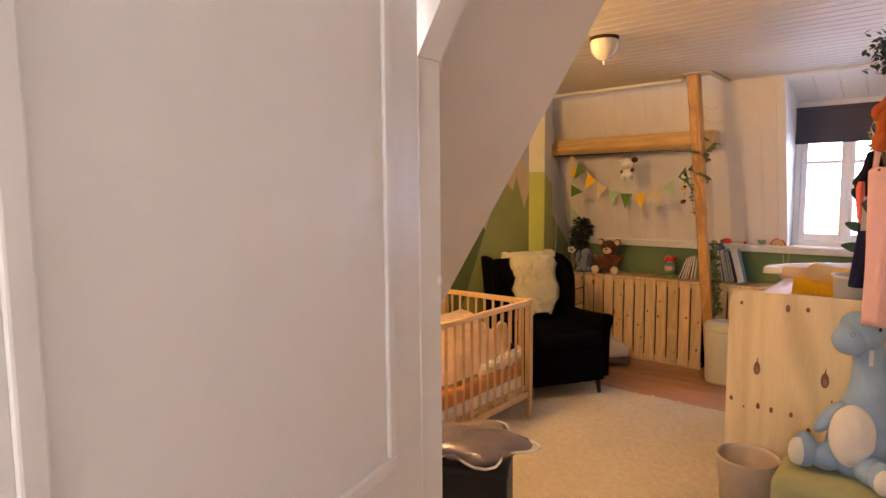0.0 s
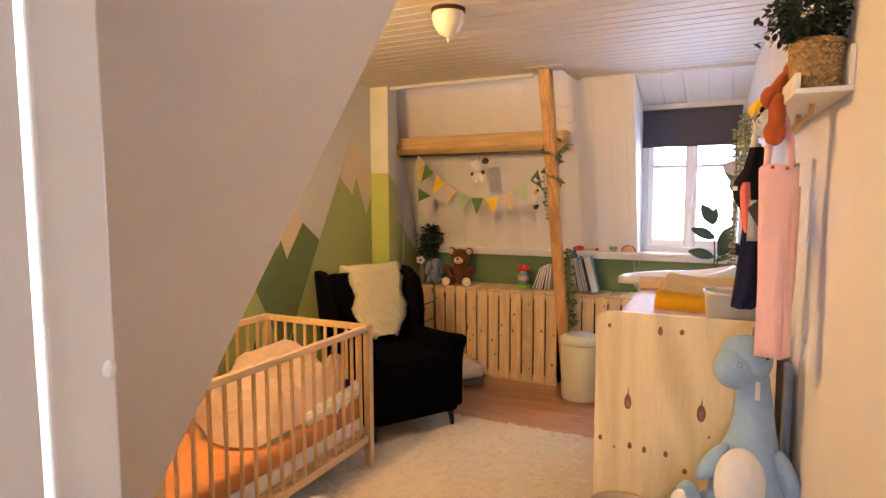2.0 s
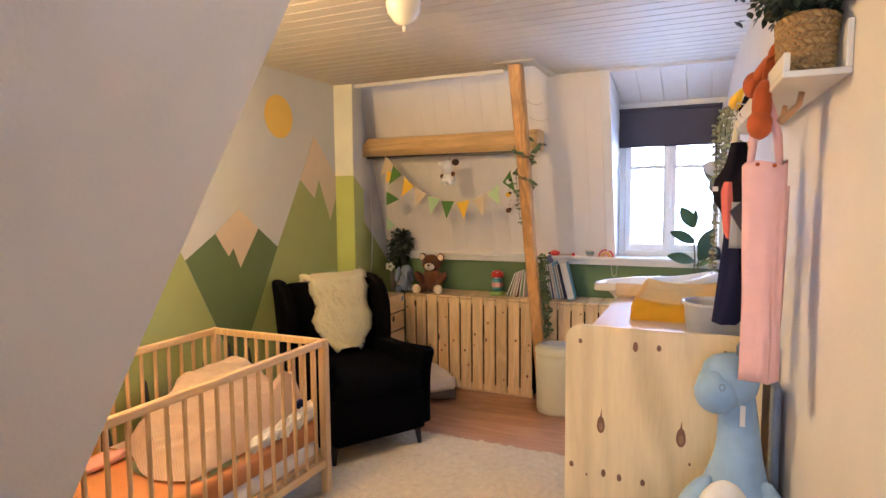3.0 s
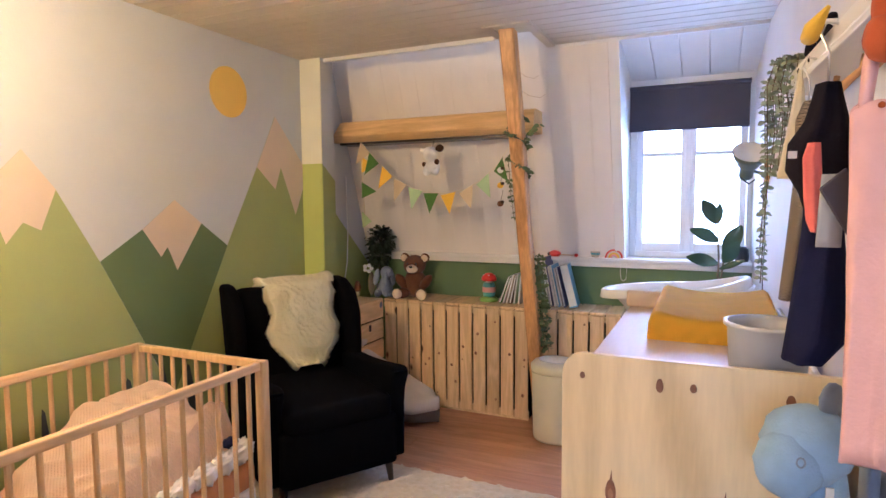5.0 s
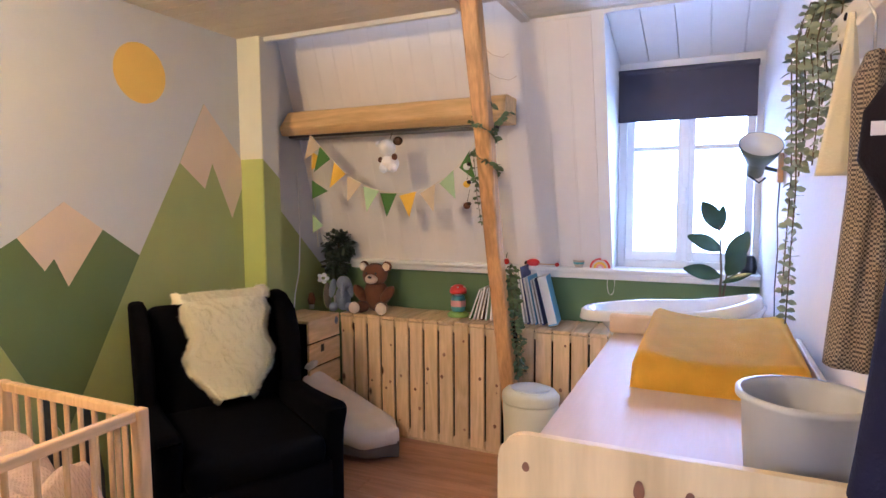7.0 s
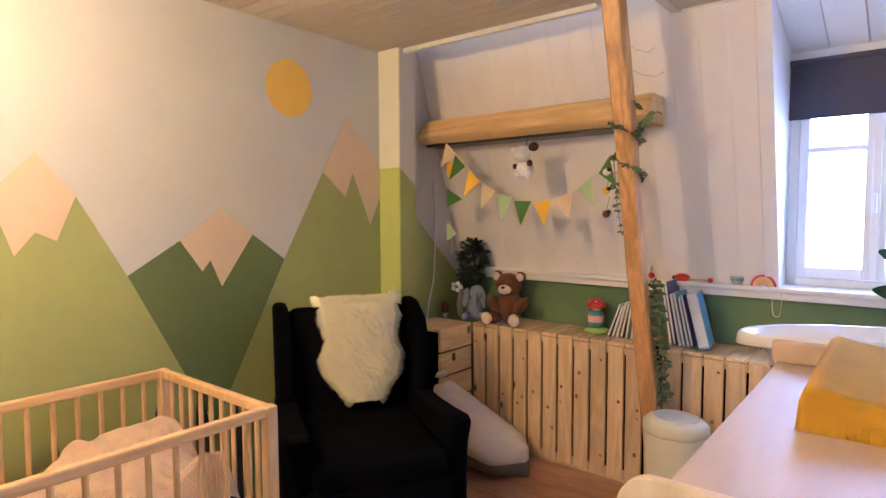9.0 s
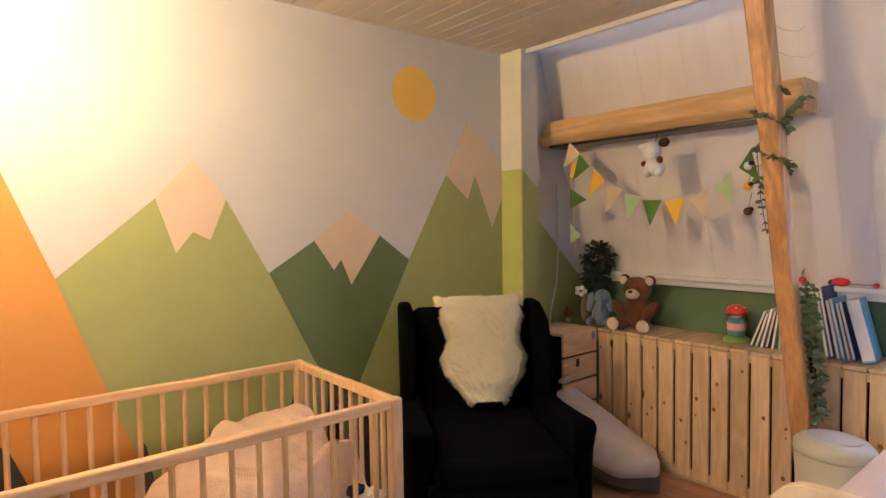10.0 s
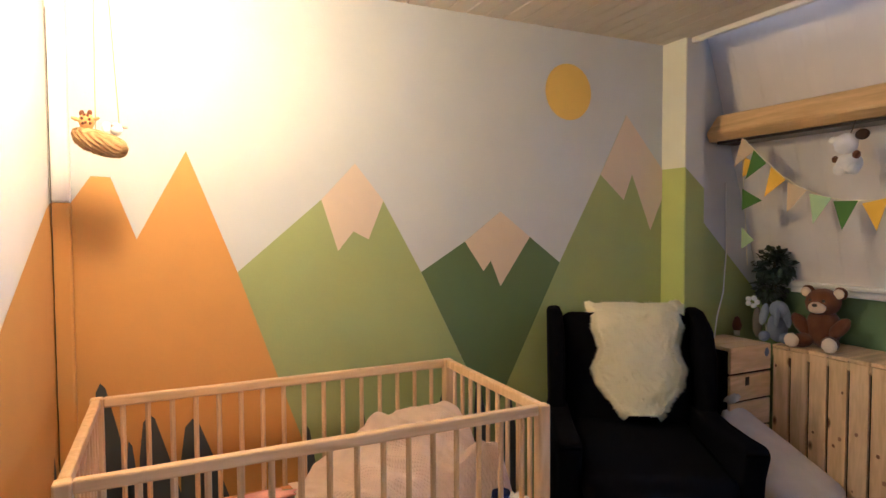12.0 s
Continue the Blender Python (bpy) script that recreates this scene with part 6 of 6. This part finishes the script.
# its second leg hangs shorter behind the first
bm = B()
rings = []
for i in range(13):
    u = i / 12
    rings.append([bm.verts.new((0.030 + (0.030 - 0.004 * u) * math.cos(a), 0.040 + 0.02 * u + 0.022 * math.sin(a), 1.50 - 0.31 * u)) for a in (k * math.tau / 16 for k in range(16))])
for r0, r1 in zip(rings, rings[1:]):
    for k in range(16):
        bm.faces.new((r0[k], r0[(k + 1) % 16], r1[(k + 1) % 16], r1[k]))
bm.faces.new(rings[0]), bm.faces.new(rings[-1])
part("leg", bm, "rib_pink", romper, "", True)
for z in (1.548, 1.552):
    part("button", blob(B(), (0.018 - (z - 1.548) * 9, -0.036, z), (0.005, 0.003, 0.005), 2), "rust_knit", romper)


def shaped_garment(name, label, y, profile, mat, depth, seed, category="clothes", hook=0.0, lower_mat=None, split=0.0):
    """A hanging garment from rows of height and the two offsets from the wall between which it spreads."""
    t = thing(name, label, category, on_wall(y, 0, 0))
    pieces = [("fabric", mat, [p for p in profile if p[0] >= split])]
    if lower_mat:
        pieces.append(("skirt", lower_mat, [p for p in profile if p[0] <= split]))
    for pname, pmat, rows_in in pieces:
        rows = []
        for (z0, a0, b0), (z1, a1, b1) in zip(rows_in, rows_in[1:]):
            for q in range(4):
                u = q / 4
                rows.append((z0 + (z1 - z0) * u, a0 + (a1 - a0) * u, b0 + (b1 - b0) * u))
        rows.append(rows_in[-1])
        bm = B()
        rings = []
        for i, (z, a, b) in enumerate(rows):
            ring = []
            for k in range(32):
                ang = k * math.tau / 32
                f = 1 + 0.13 * math.sin(ang * 6 + seed + z * 12) + 0.12 * noise.noise(Vector((ang * 1.5, z * 14, seed)))
                ring.append(bm.verts.new((-(a + b) / 2 + (a - b) / 2 * -math.cos(ang) * (0.97 + 0.03 * f), depth * 0.5 * math.sin(ang) * f * (0.6 + 0.5 * min(1, (rows[0][0] - z) * 3)), z)))
            rings.append(ring)
        for a, b in zip(rings, rings[1:]):
            for k in range(32):
                bm.faces.new((a[k], a[(k + 1) % 32], b[(k + 1) % 32], b[k]))
        bm.faces.new(rings[0]), bm.faces.new(rings[-1])
        part(pname, bm, pmat, t, "", True)
    if hook:
        c = -(profile[0][1] + profile[0][2]) / 2
        zt = profile[0][0]
        part("hanger", tube(B(), [(c, 0, zt - 0.01), (c, 0, zt + hook * 0.5), (c - 0.014, 0, zt + hook * 0.8), (c - 0.006, 0, zt + hook), (c + 0.012, 0, zt + hook * 0.95)], 0.0024, 6), "steel", t, "steel hanger hook", True)
    return t


shaped_garment("dark_dress", "black velvet child's dress with a navy skirt on a hanger", -0.50,
               [(1.625, 0.185, 0.145), (1.60, 0.19, 0.14), (1.56, 0.20, 0.13), (1.52, 0.225, 0.115), (1.47, 0.228, 0.112), (1.43, 0.205, 0.125), (1.40, 0.195, 0.13), (1.36, 0.197, 0.13), (1.26, 0.207, 0.12), (1.16, 0.217, 0.115), (1.115, 0.222, 0.15)],
               "black_cloth", 0.10, 2, "dress", 0.11, "navy_cloth", 1.40)
shaped_garment("coral_leggings", "coral knitted leggings folded over the dress", -0.57, [(1.515, 0.205, 0.185), (1.49, 0.212, 0.183), (1.42, 0.208, 0.178), (1.38, 0.203, 0.178), (1.36, 0.195, 0.184)], "coral_cloth", 0.03, 6, "leggings")
shaped_garment("gingham_dress", "beige and black gingham dress on a hanger", -0.18, [(1.64, 0.15, 0.13), (1.60, 0.165, 0.115), (1.45, 0.165, 0.11), (1.30, 0.175, 0.11), (1.18, 0.185, 0.105)], "gingham", 0.08, 4, "dress", 0.10)
shaped_garment("cream_towel", "cream cotton towel hanging from the shelf", 0.0, [(1.745, 0.135, 0.125), (1.70, 0.14, 0.12), (1.60, 0.155, 0.11), (1.50, 0.17, 0.105), (1.47, 0.175, 0.108)], "cream_cloth", 0.03, 5, "towel")
shaped_garment("grey_shirt", "pale grey shirt hanging behind the dress", -0.585, [(1.46, 0.185, 0.155), (1.40, 0.188, 0.15), (1.335, 0.19, 0.152)], "paper_grey", 0.012, 7, "shirt")
t = thing("hanging_pouch", "dark slate fabric pouch hanging beside the dress", "pouch", on_wall(-0.615, 0.168, 1.335))
bm = prism(B(), [(-0.025, 0, 0.10), (0.012, 0, 0.135), (0.045, 0, 0.05), (0.03, 0, 0.0)], (0, 0.012, 0), 0.003)
part("pouch", bm, "slate_cloth", t)
t = thing("care_label", "white care label on the dress sleeve", "label", on_wall(-0.555, 0.225, 1.49))
part("card", box(B(), -0.007, -0.002, 0, 0.007, 0.0, 0.013), "paper_white", t)

# wall spotlight
t = thing("wall_spotlight", "grey-green metal wall spotlight on a wooden block", "wall lamp", on_wall(1.56, 0.0, 1.552))
part("block", box(B(), -0.022, -0.035, -0.06, -0.001, 0.035, 0.06, 0.004), "hook_wood", t, "wooden mounting block")
part("arm", tube(B(), [(-0.02, 0, -0.01), (-0.06, -0.02, 0.0), (-0.085, -0.04, 0.01)], 0.008, 8), "lamp_green", t)
m = Matrix.Translation((-0.10, -0.06, 0.02)) @ pose(0, 0, 0, 40, 8, 0)
bm = lathe(B(), [(0.0, -0.062), (0.028, -0.06), (0.034, -0.05), (0.034, 0.0), (0.05, 0.02), (0.072, 0.065), (0.082, 0.095), (0.079, 0.095), (0.068, 0.065), (0.045, 0.02), (0.0, 0.012)], 30)
bmesh.ops.transform(bm, matrix=m, verts=bm.verts)
shade = part("shade", bm, "lamp_green", t, "", True)
bm = lathe(B(), [(0.0785, 0.094), (0.0675, 0.063), (0.044, 0.02), (0.0, 0.014)], 30)
bmesh.ops.transform(bm, matrix=m @ Matrix.Translation((0, 0, 0.0015)), verts=bm.verts)
part("reflector", bm, "white_plastic", shade, "white inside of the shade", True)
part("yoke", tube(B(), [(-0.065, -0.03, -0.04), (-0.09, -0.07, -0.06), (-0.13, -0.08, -0.03)], 0.004, 6), "black_plastic", t)
cable = [Vector((-0.01, 0.0, -0.06)), Vector((-0.012, 0.02, -0.2)), Vector((-0.008, -0.01, -0.34)), Vector((-0.012, 0.015, -0.5)), Vector((-0.008, 0.0, -0.68))]
part("cable", tube(B(), cable, 0.003, 6), "seat_grey", t, "thin dark cable")

# ---- floor boards ----
plank_mesh = {}
rng = random.Random(3)


def plank(length):
    """One floor board, shared by all boards of about its length."""
    key = round(length, 1)
    if key not in plank_mesh:
        bm = box(B(), 0.0008, 0.0008, -0.012, key - 0.0008, 0.1392, 0.0, 0.0012, 1)
        me = bpy.data.meshes.new("floor_plank")
        bm.to_mesh(me)
        bm.free()
        me.materials.append(M["floor_wood"])
        plank_mesh[key] = me
    return key, plank_mesh[key]


for row in range(52):
    y0 = -4.75 + row * 0.14
    low, high = (0.9, 3.55) if y0 < -2.3 else (-0.05, 2.9)
    x0 = low
    length = rng.uniform(0.3, 1.28)
    while x0 < high - 0.05:
        length, me = plank(max(0.1, min(length, high - x0)))
        ob = new("floor_plank", me)
        ob.parent = floor
        ob.matrix_basis = Matrix.Translation((x0, y0, 0))
        x0 += length
        length = 1.28
